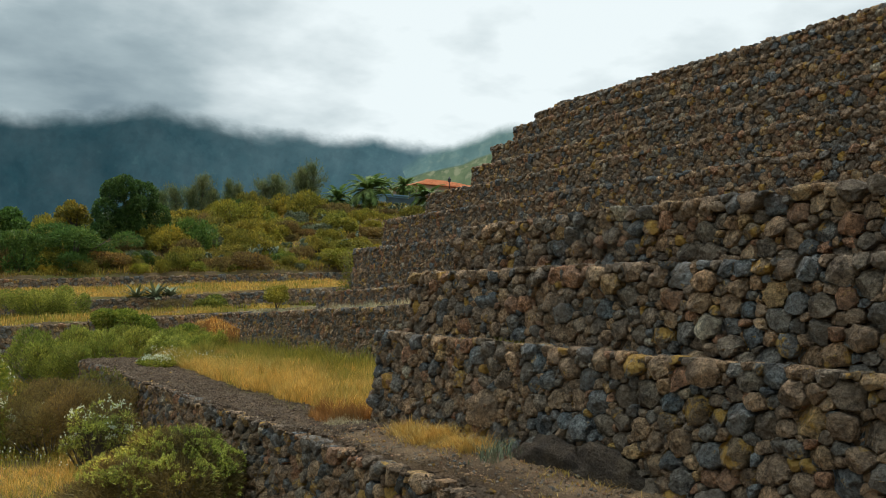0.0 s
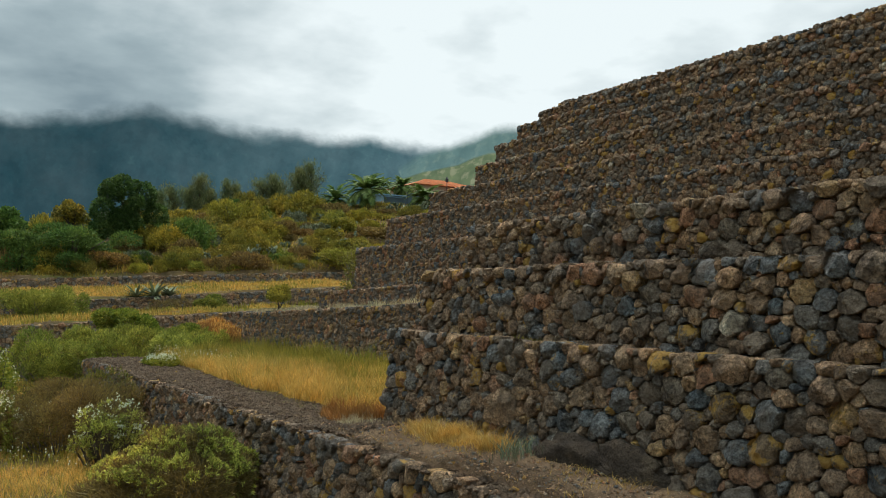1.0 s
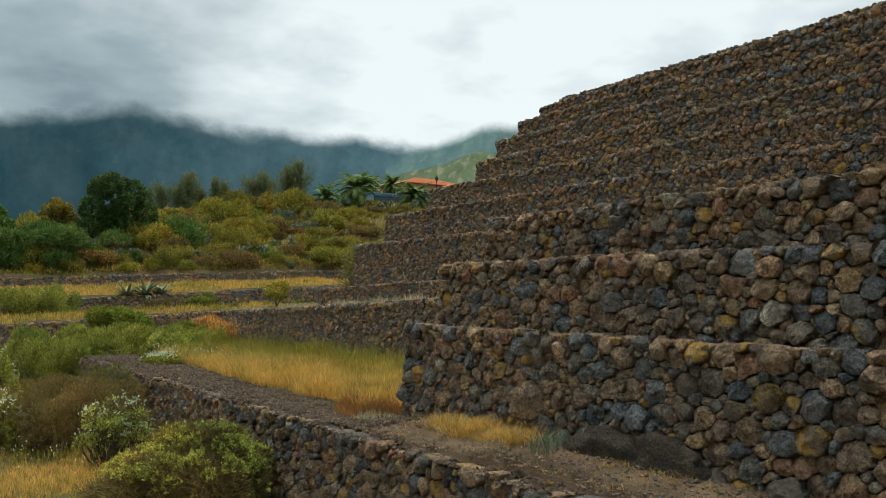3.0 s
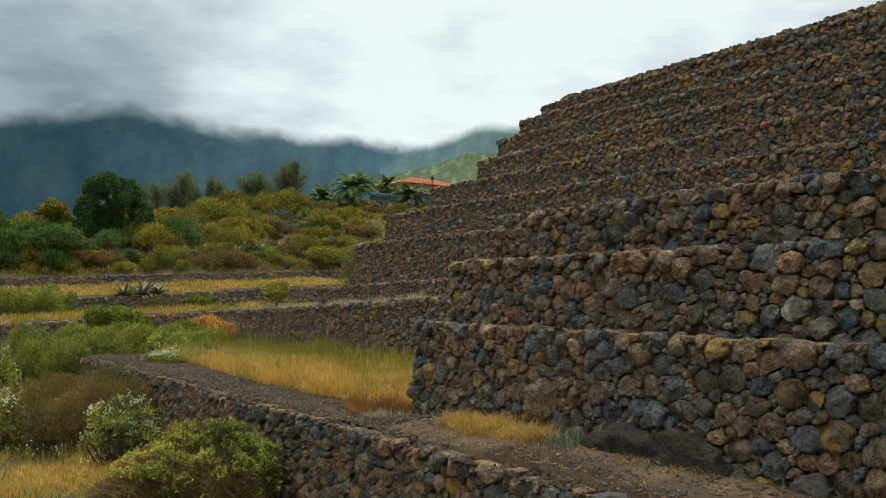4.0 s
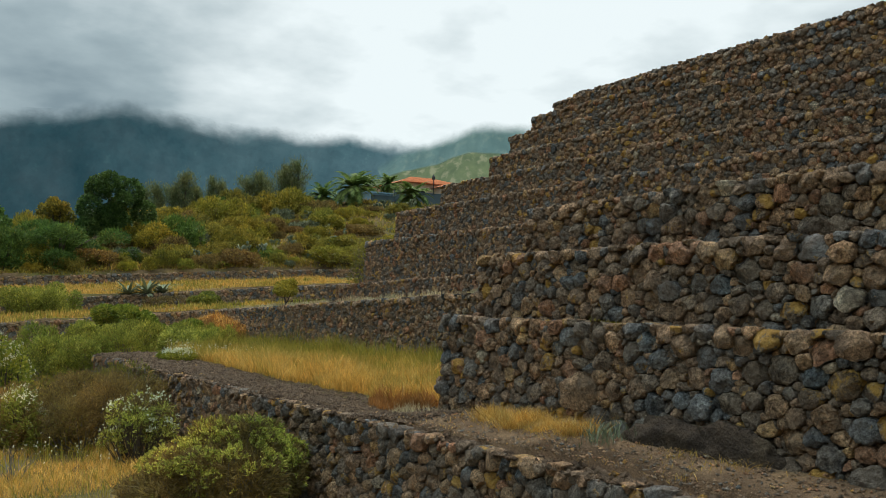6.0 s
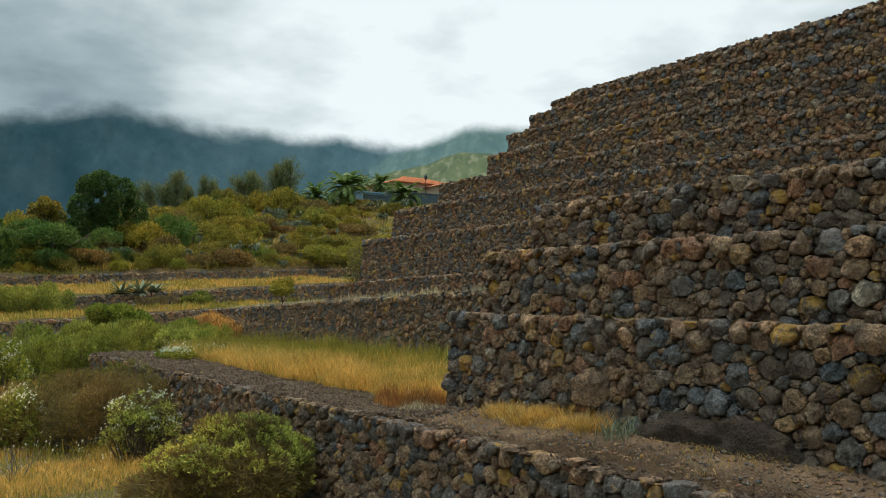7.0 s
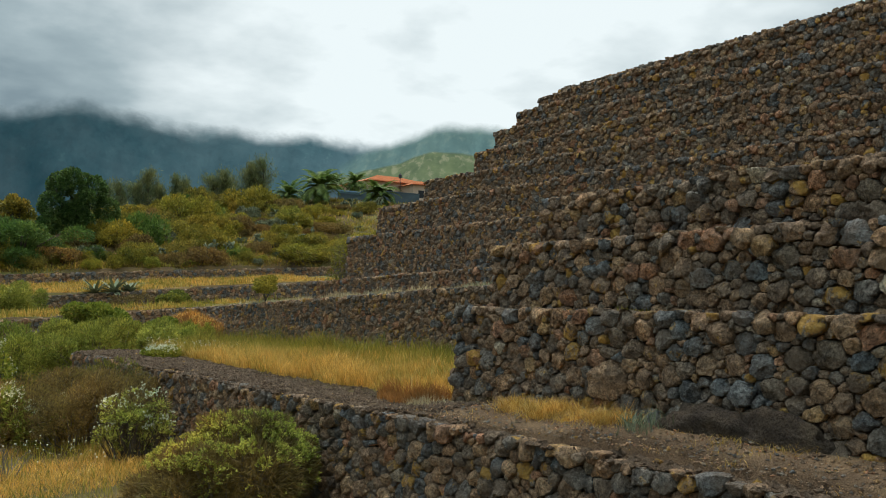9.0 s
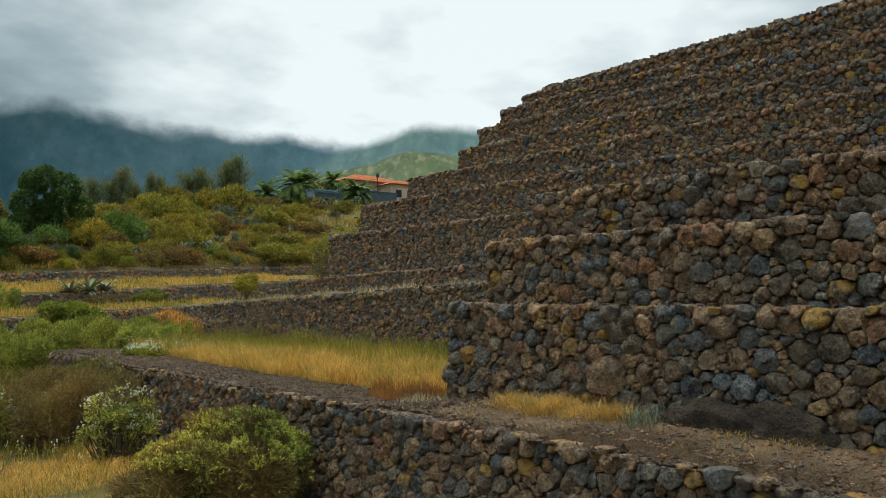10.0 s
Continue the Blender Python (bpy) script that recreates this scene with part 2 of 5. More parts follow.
def quads_mesh(name, corners, mat, tri=False):
    """A mesh of loose quads (N, 4, 3) or triangles (N, 3, 3)."""
    corners = np.asarray(corners, np.float32)
    n, k = corners.shape[:2]
    me = bpy.data.meshes.new(name)
    me.vertices.add(n * k)
    me.vertices.foreach_set("co", corners.reshape(-1))
    me.loops.add(n * k)
    me.loops.foreach_set("vertex_index", np.arange(n * k, dtype=np.int32))
    me.polygons.add(n)
    me.polygons.foreach_set("loop_start", np.arange(0, n * k, k, dtype=np.int32))
    me.polygons.foreach_set("loop_total", np.full(n, k, np.int32))
    me.materials.append(mat)
    me.update(calc_edges=True)
    me.validate()
    return me


def child(name, me, parent, label="", kind=""):
    ob = new(name, me)
    ob.parent = parent
    return tagged(ob, label=label, kind=kind)


def part(name, bm, material, parent, label="", smooth=False):
    me = bpy.data.meshes.new(name)
    bm.to_mesh(me)
    bm.free()
    me.materials.append(material)
    if smooth:
        me.polygons.foreach_set("use_smooth", [True] * len(me.polygons))
    return child(name, me, parent, label)


def empty(name, m, label, category, group="", kind=""):
    ob = new(name)
    ob.matrix_basis = m
    ob.empty_display_size = 0.2
    return tagged(ob, label, category, group, kind)


def tube(paths, sides=6):
    """Tapered tubes along paths of (point, radius): vertices and faces."""
    verts, faces = [], []
    for path in paths:
        base = len(verts)
        for i, (p, r) in enumerate(path):
            p = Vector(p)
            a = Vector(path[max(i - 1, 0)][0])
            b = Vector(path[min(i + 1, len(path) - 1)][0])
            t = (b - a).normalized()
            u = t.orthogonal().normalized()
            v = t.cross(u)
            for s in range(sides):
                an = 2 * math.pi * s / sides
                verts.append(p + (u * math.cos(an) + v * math.sin(an)) * r)
        for i in range(len(path) - 1):
            for s in range(sides):
                q = base + i * sides
                faces.append((q + s, q + (s + 1) % sides, q + sides + (s + 1) % sides, q + sides + s))
        faces.append(tuple(base + (len(path) - 1) * sides + s for s in range(sides)))
    return verts, faces


# ---- terrain ----


def clamp01(v):
    return max(0.0, min(1.0, v))


def lip(y):
    return 4.38 - 0.045 * (y - 5.0)


def wall1_y(x):
    return 38.0 + 0.5 * (x - 4.4)


WALL2_Y, WALL3_Y = 49.5, 62.0


def top1(x):
    return 0.17 + 0.045 * (x - 2.0)


def top2(x):
    return 1.0 + 0.06 * (x - 3.5)


def top3(x):
    return 2.62 + 0.045 * (x - 7.0)


def height(x, y):
    xx = max(-40.0, min(60.0, x))
    low = -1.4
    upper = -0.16 * clamp01((y - 8.5) / 2.0)
    upper -= 0.016 * clamp01((y - 13.0) / 16.0) * 16.0 * clamp01((x - lip(y) - 1.0) / 2.5)
    if y < 12:
        upper = min(upper, -0.14 + 0.15 * clamp01((x - lip(y) - 0.1) / 0.75))
    if y < 23.6:
        h = upper if x > lip(y) + 0.2 else low
    else:
        t = clamp01((x - (lip(y) - 0.5)) / 3.0)
        h = low + (upper - low) * t * t * (3 - 2 * t)
    h1, h2, h3 = top1(xx), top2(xx), top3(xx)
    y1 = wall1_y(xx)
    if y > y1 + 0.35:
        h = h1
    if y > WALL2_Y + 0.35:
        t = clamp01((y - WALL2_Y) / (WALL3_Y - WALL2_Y))
        h = h2 + (h3 - 0.75 - h2) * t
    if y > WALL3_Y + 0.35:
        t = clamp01((y - WALL3_Y) / 28.0)
        zr = min(7.0 + 0.15 * (xx - 6.0), 13.0)
        h = h3 + (zr - h3) * t ** 0.85
        if y > 104:
            f = clamp01((y - 104) / 160.0)
            h = h * (1 - f) - 25 * f
    if 26 < y < 37:
        h += 0.85 * math.exp(-((x - 9.5) / 1.3) ** 2 - ((y - 32.5) / 1.9) ** 2)
    bumpy = 0.05 if y < 30 else 0.12 if y < 62 else 0.5
    if lip(y) - 0.3 < x < lip(y) + 1.6 and y < 23:
        bumpy = 0.06
    if y < 400:
        h += bumpy * noise.noise((x * 0.35, y * 0.35, 0.0)) + 0.3 * bumpy * noise.noise((x * 1.3, y * 1.3, 4.0))
    return h


def build_ground():
    def axis(*spans):
        out = []
        for a, b, step in spans:
            out += list(np.arange(a, b, step))
        return out
    xs = axis((-3000, -600, 600), (-600, -100, 100), (-100, -30, 10), (-30, -6, 1.5), (-6, 10, 0.25), (10, 30, 1.0), (30, 70, 2.0),
              (70, 150, 10), (150, 600, 90), (600, 3001, 600))
    ys = axis((-3000, -600, 600), (-600, -60, 90), (-60, -10, 5), (-10, 2, 1), (2, 26, 0.25), (26, 66, 0.35), (66, 110, 1.5),
              (110, 300, 15), (300, 900, 150), (900, 4501, 600))
    verts = [(x, y, height(x, y)) for y in ys for x in xs]
    w = len(xs)
    faces = [(j * w + i, j * w + i + 1, (j + 1) * w + i + 1, (j + 1) * w + i) for j in range(len(ys) - 1) for i in range(w - 1)]
    me = mesh_of("ground", verts, faces, GROUND, True)
    me.materials.append(DIRT)
    for p in me.polygons:
        x, y, _ = p.center
        edge = 0.95 + 0.3 * noise.noise((x, y * 0.7, 9.0))
        if -12 < y < 25 and lip(y) < x < (lip(y) + edge + 0.1 * max(0.0, y - 15.0) if y > 9.6 else 6.5):
            p.material_index = 1
    ob = new("ground", me)
    tagged(ob, "dry sloping ground of brown soil and parched grass", "ground", kind="structure")


build_ground()

# ---- far mountains ----


def mountain_material(name, low, high, haze_glow, amount, base_z, top_z, fade, patch_scale, fields=None, thin=None):
    k = Mat(name, 1.0, 0.0)
    uv = k.t.nodes.new("ShaderNodeUVMap")
    uv.uv_map = "slope"
    c = k.ramp(k.noise(patch_scale * 500, 6, 0.62, uv.outputs[0]), [(0.32, low), (0.7, high)])
    if fields:
        f = k.ramp(k.noise(patch_scale * 1300, 5, 0.6, uv.outputs[0]), [(0.52, (0, 0, 0)), (0.62, (1, 1, 1))])
        c = k.mix(f, c, fields)
    k.color(c)
    # aerial haze is painted on: the slope itself glows in the haze colour
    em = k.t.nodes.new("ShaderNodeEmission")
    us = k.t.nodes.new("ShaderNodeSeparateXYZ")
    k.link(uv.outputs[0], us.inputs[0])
    # gullies, painted into the glow as lighter and darker streaks, run down the slope: bearing in tens of degrees,
    # height from foot to crest
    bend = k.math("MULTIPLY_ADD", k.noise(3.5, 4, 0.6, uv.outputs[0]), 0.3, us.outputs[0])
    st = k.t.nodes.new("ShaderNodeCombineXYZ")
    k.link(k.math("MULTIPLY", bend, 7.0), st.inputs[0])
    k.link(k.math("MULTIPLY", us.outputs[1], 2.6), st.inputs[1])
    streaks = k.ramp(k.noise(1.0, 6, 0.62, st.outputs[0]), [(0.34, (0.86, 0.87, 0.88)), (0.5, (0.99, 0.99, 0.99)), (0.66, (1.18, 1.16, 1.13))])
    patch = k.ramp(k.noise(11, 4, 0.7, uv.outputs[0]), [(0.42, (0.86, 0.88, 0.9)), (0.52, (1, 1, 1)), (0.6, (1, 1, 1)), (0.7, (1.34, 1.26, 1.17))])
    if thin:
        far = k.ramp(k.math("MULTIPLY_ADD", us.outputs[0], 0.4, -0.36), [(0.0, haze_glow), (1.0, thin)])
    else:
        far = haze_glow
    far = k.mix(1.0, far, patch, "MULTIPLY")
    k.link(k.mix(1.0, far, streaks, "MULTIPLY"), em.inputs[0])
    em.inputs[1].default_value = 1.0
    # amount is the share of painted haze over the slope's own colour
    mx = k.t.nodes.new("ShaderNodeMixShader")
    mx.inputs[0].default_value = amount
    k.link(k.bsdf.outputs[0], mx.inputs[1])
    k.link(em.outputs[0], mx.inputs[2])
    # the cloud swallows the upper slopes
    zz = k.math("ADD", k.math("MULTIPLY_ADD", k.noise(fade[0] * 900, 5, 0.6, uv.outputs[0]), fade[1], -0.5 * fade[1]), us.outputs[1])
    mr = k.t.nodes.new("ShaderNodeMapRange")
    mr.interpolation_type = "SMOOTHSTEP"
    k.link(zz, mr.inputs[0])
    mr.inputs[1].default_value, mr.inputs[2].default_value = base_z, top_z
    tr = k.t.nodes.new("ShaderNodeBsdfTransparent")
    m2 = k.t.nodes.new("ShaderNodeMixShader")
    k.link(mr.outputs[0], m2.inputs[0])
    k.link(mx.outputs[0], m2.inputs[1])
    k.link(tr.outputs[0], m2.inputs[2])
    k.link(m2.outputs[0], k.t.nodes["Material Output"].inputs[0])
    return k.m


def mountain(name, profile, dist, depth, mat, label, seed, rough, steps=220, rows=46):
    """A range of hills: profile holds (bearing in degrees from +y towards +x, rise over distance)."""
    az = np.array([p[0] for p in profile])
    ri = np.array([p[1] for p in profile])
    verts, faces = [], []
    for j in range(rows + 1):
        v = j / rows
        for i in range(steps + 1):
            a = az[0] + (az[-1] - az[0]) * i / steps
            crest = float(np.interp(a, az, ri)) * dist
            x0, y0 = math.sin(radians(a)), math.cos(radians(a))
            d = dist - depth * (1 - v)
            q = (a * 0.35 + seed, v * 0.6, seed * 1.7)
            gully = abs(noise.noise((a * 0.3 + seed, v * 0.8, 3.0))) + 0.5 * abs(noise.noise((a * 0.8 + seed, v * 1.5, 7.0)))
            z = -30 + (crest + 30) * v ** 1.15
            z += rough * dist * v * max(0.0, 1 - 2.1 * v) * 2.4 * (noise.noise(q) - 0.8 * gully + 0.35)
            z += rough * 0.2 * dist * v * max(0.0, 1 - 2.1 * v) * noise.noise((a * 1.3, v * 1.2, seed))
            d += rough * dist * 2.0 * gully * max(0.0, 0.45 - v)
            verts.append((x0 * d, y0 * d, z))
    w = steps + 1
    faces = [(j * w + i, j * w + i + 1, (j + 1) * w + i + 1, (j + 1) * w + i) for j in range(rows) for i in range(steps)]
    me = mesh_of(name, verts, faces, mat, True)
    layer = me.uv_layers.new(name="slope")
    for lp in me.loops:
        j, i = divmod(lp.vertex_index, w)
        layer.data[lp.index].uv = ((az[0] + (az[-1] - az[0]) * i / steps) / 10, j / rows)
    ob = new(name, me)
    return tagged(ob, label, "mountain", kind="structure")


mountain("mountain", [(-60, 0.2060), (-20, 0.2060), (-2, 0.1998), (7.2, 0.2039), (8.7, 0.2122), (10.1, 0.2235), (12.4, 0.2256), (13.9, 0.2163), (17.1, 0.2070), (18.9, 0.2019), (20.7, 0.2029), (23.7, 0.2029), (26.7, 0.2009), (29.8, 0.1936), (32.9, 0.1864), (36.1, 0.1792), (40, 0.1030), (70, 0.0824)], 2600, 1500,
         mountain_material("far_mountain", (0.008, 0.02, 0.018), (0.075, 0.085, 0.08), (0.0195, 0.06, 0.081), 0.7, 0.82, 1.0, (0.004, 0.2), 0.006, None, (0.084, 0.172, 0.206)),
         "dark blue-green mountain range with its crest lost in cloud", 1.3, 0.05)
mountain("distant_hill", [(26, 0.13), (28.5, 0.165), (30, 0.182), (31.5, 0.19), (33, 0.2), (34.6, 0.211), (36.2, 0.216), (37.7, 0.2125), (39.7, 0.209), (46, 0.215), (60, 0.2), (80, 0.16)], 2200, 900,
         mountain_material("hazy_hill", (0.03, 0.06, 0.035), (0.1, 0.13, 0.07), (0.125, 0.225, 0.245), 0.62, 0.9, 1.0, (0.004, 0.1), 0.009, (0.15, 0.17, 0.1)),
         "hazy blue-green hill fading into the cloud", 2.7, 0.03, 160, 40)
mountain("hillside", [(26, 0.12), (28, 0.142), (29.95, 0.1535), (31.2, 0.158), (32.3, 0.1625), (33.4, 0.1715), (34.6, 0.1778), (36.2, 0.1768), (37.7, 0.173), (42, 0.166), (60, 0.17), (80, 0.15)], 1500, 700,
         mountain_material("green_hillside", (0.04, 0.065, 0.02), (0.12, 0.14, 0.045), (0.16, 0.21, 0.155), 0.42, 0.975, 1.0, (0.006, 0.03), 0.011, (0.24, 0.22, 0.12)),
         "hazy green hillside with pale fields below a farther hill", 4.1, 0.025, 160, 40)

# ---- rubble walls ----


def clip(poly, nx, ny, c):
    """The part of a polygon where nx * u + ny * v <= c."""
    out = []
    for i, (u1, v1) in enumerate(poly):
        u0, v0 = poly[i - 1]
        d0, d1 = nx * u0 + ny * v0 - c, nx * u1 + ny * v1 - c
        if (d0 <= 0) != (d1 <= 0):
            t = d0 / (d0 - d1)
            out.append((u0 + (u1 - u0) * t, v0 + (v1 - v0) * t))
        if d1 <= 0:
            out.append((u1, v1))
    return out


def pack(rng, length, tall, r_lo, r_hi, seeds=(), stretch=1.15):
    """Scatter stones of mixed size over a wall face: (u, v, radius, kind)."""
    cell = r_hi
    grid, got = {}, []

    def fits(u, v, r):
        gu, gv = int(u / cell), int(v / cell)
        reach = int((r + r_hi * 2.2) / cell) + 1
        for a in range(gu - reach, gu + reach + 1):
            for b in range(gv - reach, gv + reach + 1):
                for (uu, vv, rr) in grid.get((a, b), ()):
                    if (u - uu) ** 2 + (v - vv) ** 2 < (0.88 * (r + rr)) ** 2:
                        return False
        return True

    def put(u, v, r, kind):
        grid.setdefault((int(u / cell), int(v / cell)), []).append((u, v, r))
        got.append((u, v, r, kind))

    for (u, v, r, kind) in seeds:
        put(u / stretch, v, r, kind)
    area = length / stretch * tall
    r = r_hi
    while r > r_lo:
        for _ in range(int(0.62 * area / (r * r))):
            u, v = rng.uniform(0.5 * r, length / stretch - 0.5 * r), rng.uniform(0.3 * r, max(0.35 * r, tall - 0.62 * r))
            if fits(u, v, r):
                put(u, v, r * rng.uniform(0.92, 1.05), -1)
        r *= 0.86
    return got


def cells(points, length, tall, rng, stretch=1.15, ragged=0.05):
    """The power cell of each stone as a polygon."""
    size = 0.4 if max(p[2] for p in points) < 0.2 else 0.6
    grid = {}
    for i, p in enumerate(points):
        grid.setdefault((int(p[0] // size), int(p[1] // size)), []).append(i)
    out = []
    for i, (u, v, r, kind) in enumerate(points):
        reach = 3.2 * r + 0.08
        poly = [(u - reach, v - reach), (u + reach, v - reach), (u + reach, v + reach), (u - reach, v + reach)]
        gu, gv = int(u // size), int(v // size)
        near = []
        for a in (-1, 0, 1):
            for b in (-1, 0, 1):
                near += grid.get((gu + a, gv + b), ())
        near = sorted(((points[j][0] - u) ** 2 + (points[j][1] - v) ** 2, j) for j in near if j != i)[:22]
        for d2, j in near:
            u2, v2, r2, _ = points[j]
            if d2 > (2 * reach) ** 2:
                break
            nx, ny = u2 - u, v2 - v
            c = (d2 + r * r - r2 * r2) / 2 + nx * u + ny * v
            poly = clip(poly, nx, ny, c)
            if len(poly) < 3:
                break
        top = tall + rng.uniform(-ragged, ragged)
        for nx, ny, c in ((1, 0, length / stretch + rng.uniform(-ragged, ragged)), (-1, 0, rng.uniform(0, ragged)), (0, 1, top), (0, -1, 0.06)):
            poly = clip(poly, nx, ny, c)
            if len(poly) < 3:
                break
        if len(poly) < 3:
            continue
        out.append(([(a * stretch, b) for a, b in poly], kind))
    return out


def stone_shape(poly, rng, fine, gap, proud=0.0, relief=1.0):
    """A rounded stone that fills a cell: local vertices (u, v, out) about its middle, and faces."""
    n = len(poly)
    cu, cv = sum(p[0] for p in poly) / n, sum(p[1] for p in poly) / n
    rad = sum(math.hypot(p[0] - cu, p[1] - cv) for p in poly) / n
    if rad < 0.012:
        return None
    k = max(0.5, 1 - gap / rad)
    pts = [((p[0] - cu) * k, (p[1] - cv) * k) for p in poly]
    pts = [p for i, p in enumerate(pts) if math.hypot(p[0] - pts[i - 1][0], p[1] - pts[i - 1][1]) > rad * 0.18]
    if len(pts) < 3:
        return None
    ring = []
    for i, b in enumerate(pts):
        a, c = pts[i - 1], pts[(i + 1) % len(pts)]
        e = rng.uniform(0.14, 0.28)
        ring.append((b[0] + (a[0] - b[0]) * e, b[1] + (a[1] - b[1]) * e))
        ring.append((b[0] + (c[0] - b[0]) * e, b[1] + (c[1] - b[1]) * e))
    off = Vector((rng.uniform(0, 99), rng.uniform(0, 99), rng.uniform(0, 99)))
    if fine:
        full = []
        for i, b in enumerate(ring):
            c = ring[(i + 1) % len(ring)]
            full.append(b)
            if math.hypot(b[0] - c[0], b[1] - c[1]) > 0.3 * rad:
                full.append(((b[0] + c[0]) / 2, (b[1] + c[1]) / 2))
        ring = [(u * (1 + 0.24 * w), v * (1 + 0.24 * w)) for u, v in full for w in (noise.noise(Vector((u, v, 0)) * (2.4 / rad) + off),)]
    bulge = rad * rng.uniform(0.32, 0.62) * relief
    set_out = rng.uniform(-0.26, 0.3) * rad * relief + proud
    if not fine:
        bulge, set_out = bulge * 0.72, set_out * 0.6
    if rad > 0.17:
        bulge, set_out = rad * 0.35, 0.04
    cuts = [(bulge * rng.uniform(0.62, 1.0), rng.uniform(-0.7, 0.7), rng.uniform(-0.6, 0.7)) for _ in range(3)]
    tu, tv = rng.uniform(-0.45, 0.45), rng.uniform(-0.4, 0.4)
    levels = ([(0.86, -0.16), (1.0, -0.02), (0.95, 0.45 * bulge), (0.82, 0.8 * bulge), (0.58, 1.0 * bulge), (0.28, 1.06 * bulge)] if fine
              else [(0.86, -0.14), (1.0, 0.0), (0.8, 0.85 * bulge)])
    verts, faces = [], []
    m = len(ring)
    j = (0.03 if fine else 0.1) * rad
    for li, (s, d) in enumerate(levels):
        for (u, v) in ring:
            du, dv = u * s, v * s
            dd = d + set_out
            if li:
                du, dv = du + rng.uniform(-j, j), dv + rng.uniform(-j, j)
                dd += (tu * du + tv * dv) * (0.3 + 0.7 * (li > 1)) + rng.uniform(-j, j) * 1.4
                if fine:
                    q = Vector((du, dv, dd)) / rad
                    dd += rad * relief * (0.22 * noise.noise(q * 1.5 + off) + 0.2 * noise.noise(q * 3.4 + off))
                if li > 1:
                    dd = min([dd] + [set_out + c + cu_ * du + cv_ * dv for c, cu_, cv_ in cuts])
            verts.append((du, dv, dd))
    verts.append((rng.uniform(-0.1, 0.1) * rad, rng.uniform(-0.1, 0.1) * rad, bulge * rng.uniform(0.85, 1.1) + set_out))
    for li in range(len(levels) - 1):
        for i in range(m):
            a, b = li * m + i, li * m + (i + 1) % m
            faces.append((a, b, b + m, a + m))
    last = (len(levels) - 1) * m
    for i in range(m):
        faces.append((last + i, last + (i + 1) % m, len(verts) - 1))
    return (cu, cv), verts, faces


def rubble_wall(root, start, end, z0, tall, batter, r_lo, r_hi, seed, near_u, fine=True, seeds=(), singles=300, ragged=0.05, gap=0.004, z_end=None, relief=1.0):
    """Dress the face from start to end (plan points, the face on the left hand of the way) with stones as children of root."""
    rng = random.Random(seed)
    ax, ay = end[0] - start[0], end[1] - start[1]
    length = math.hypot(ax, ay)
    ax, ay = ax / length, ay / length
    ox, oy = -ay, ax
    rise = 0.0 if z_end is None else (z_end - z0) / length
    pts = pack(rng, length, tall, r_lo, r_hi, [s for s in seeds if 0 < s[0] < length and 0 < s[1] < tall])
    made = []
    for poly, kind in cells(pts, length, tall, rng, ragged=ragged):
        mid_v = sum(p[1] for p in poly) / len(poly)
        st = stone_shape(poly, rng, fine, gap, (0.03 if fine else 0.06) if mid_v > tall - 0.13 else (-0.025 if fine else -0.05) if mid_v < 0.14 else 0.0, relief)
        if st:
            made.append((abs(st[0][0] - near_u), st, kind))
    made.sort(key=lambda q: q[0] - (100 if q[2] >= 0 else 0))
    jv, jf = [], []
    for num, (_, ((cu, cv), verts, faces), kind) in enumerate(made):
        def place(u, v, d):
            back = d - batter * v
            return (start[0] + ax * u + ox * back, start[1] + ay * u + oy * back, z0 + v + rise * u)
        world_v = [place(cu + u, cv + v, d) for u, v, d in verts]
        if num < singles:
            c = Vector(place(cu, cv, 0))
            me = mesh_of("stone", [Vector(p) - c for p in world_v], faces, STONE if kind < 0 else STONES[kind], fine, 50)
            ob = new("stone", me)
            ob.parent = root
            ob.location = c - root.location
        else:
            q = len(jv)
            jv += world_v
            jf += [tuple(q + i for i in f) for f in faces]
    if jv:
        ob = new("stone_facing", mesh_of("stone_facing", [Vector(p) - root.location for p in jv], jf, STONE, fine, 50 if fine else 0))
        ob.parent = root
        tagged(ob, kind="stuff")
    return length


def core(name, corners, z0, z1, batter_dir, label, category, group, inset=0.05, mat=None, fall=0.0):
    """A solid of packed rubble over a plan polygon; its foot spreads by batter_dir (x, y), its top falls towards +y."""
    bm = bmesh.new()
    drop = [fall * (y - corners[0][1]) for _, y in corners]
    base = [bm.verts.new((x + batter_dir[0] * (i in (0, 3)), y + batter_dir[1] * (i in (0, 3)), z0 - drop[i])) for i, (x, y) in enumerate(corners)]
    top = [bm.verts.new((x, y, z1 - drop[i])) for i, (x, y) in enumerate(corners)]
    bm.faces.new(top)
    bm.faces.new(base[::-1])
    for i in range(4):
        j = (i + 1) % 4
        bm.faces.new((base[i], base[j], top[j], top[i]))
    bmesh.ops.recalc_face_normals(bm, faces=bm.faces)
    me = bpy.data.meshes.new(name)
    bm.to_mesh(me)
    bm.free()
    me.materials.append(mat or DIRT)
    return tagged(new(name, me), label, category, group)


TERRACE = "tiers of the stepped stone pyramid"
BLOCK = "tiers of the low stepped platform"


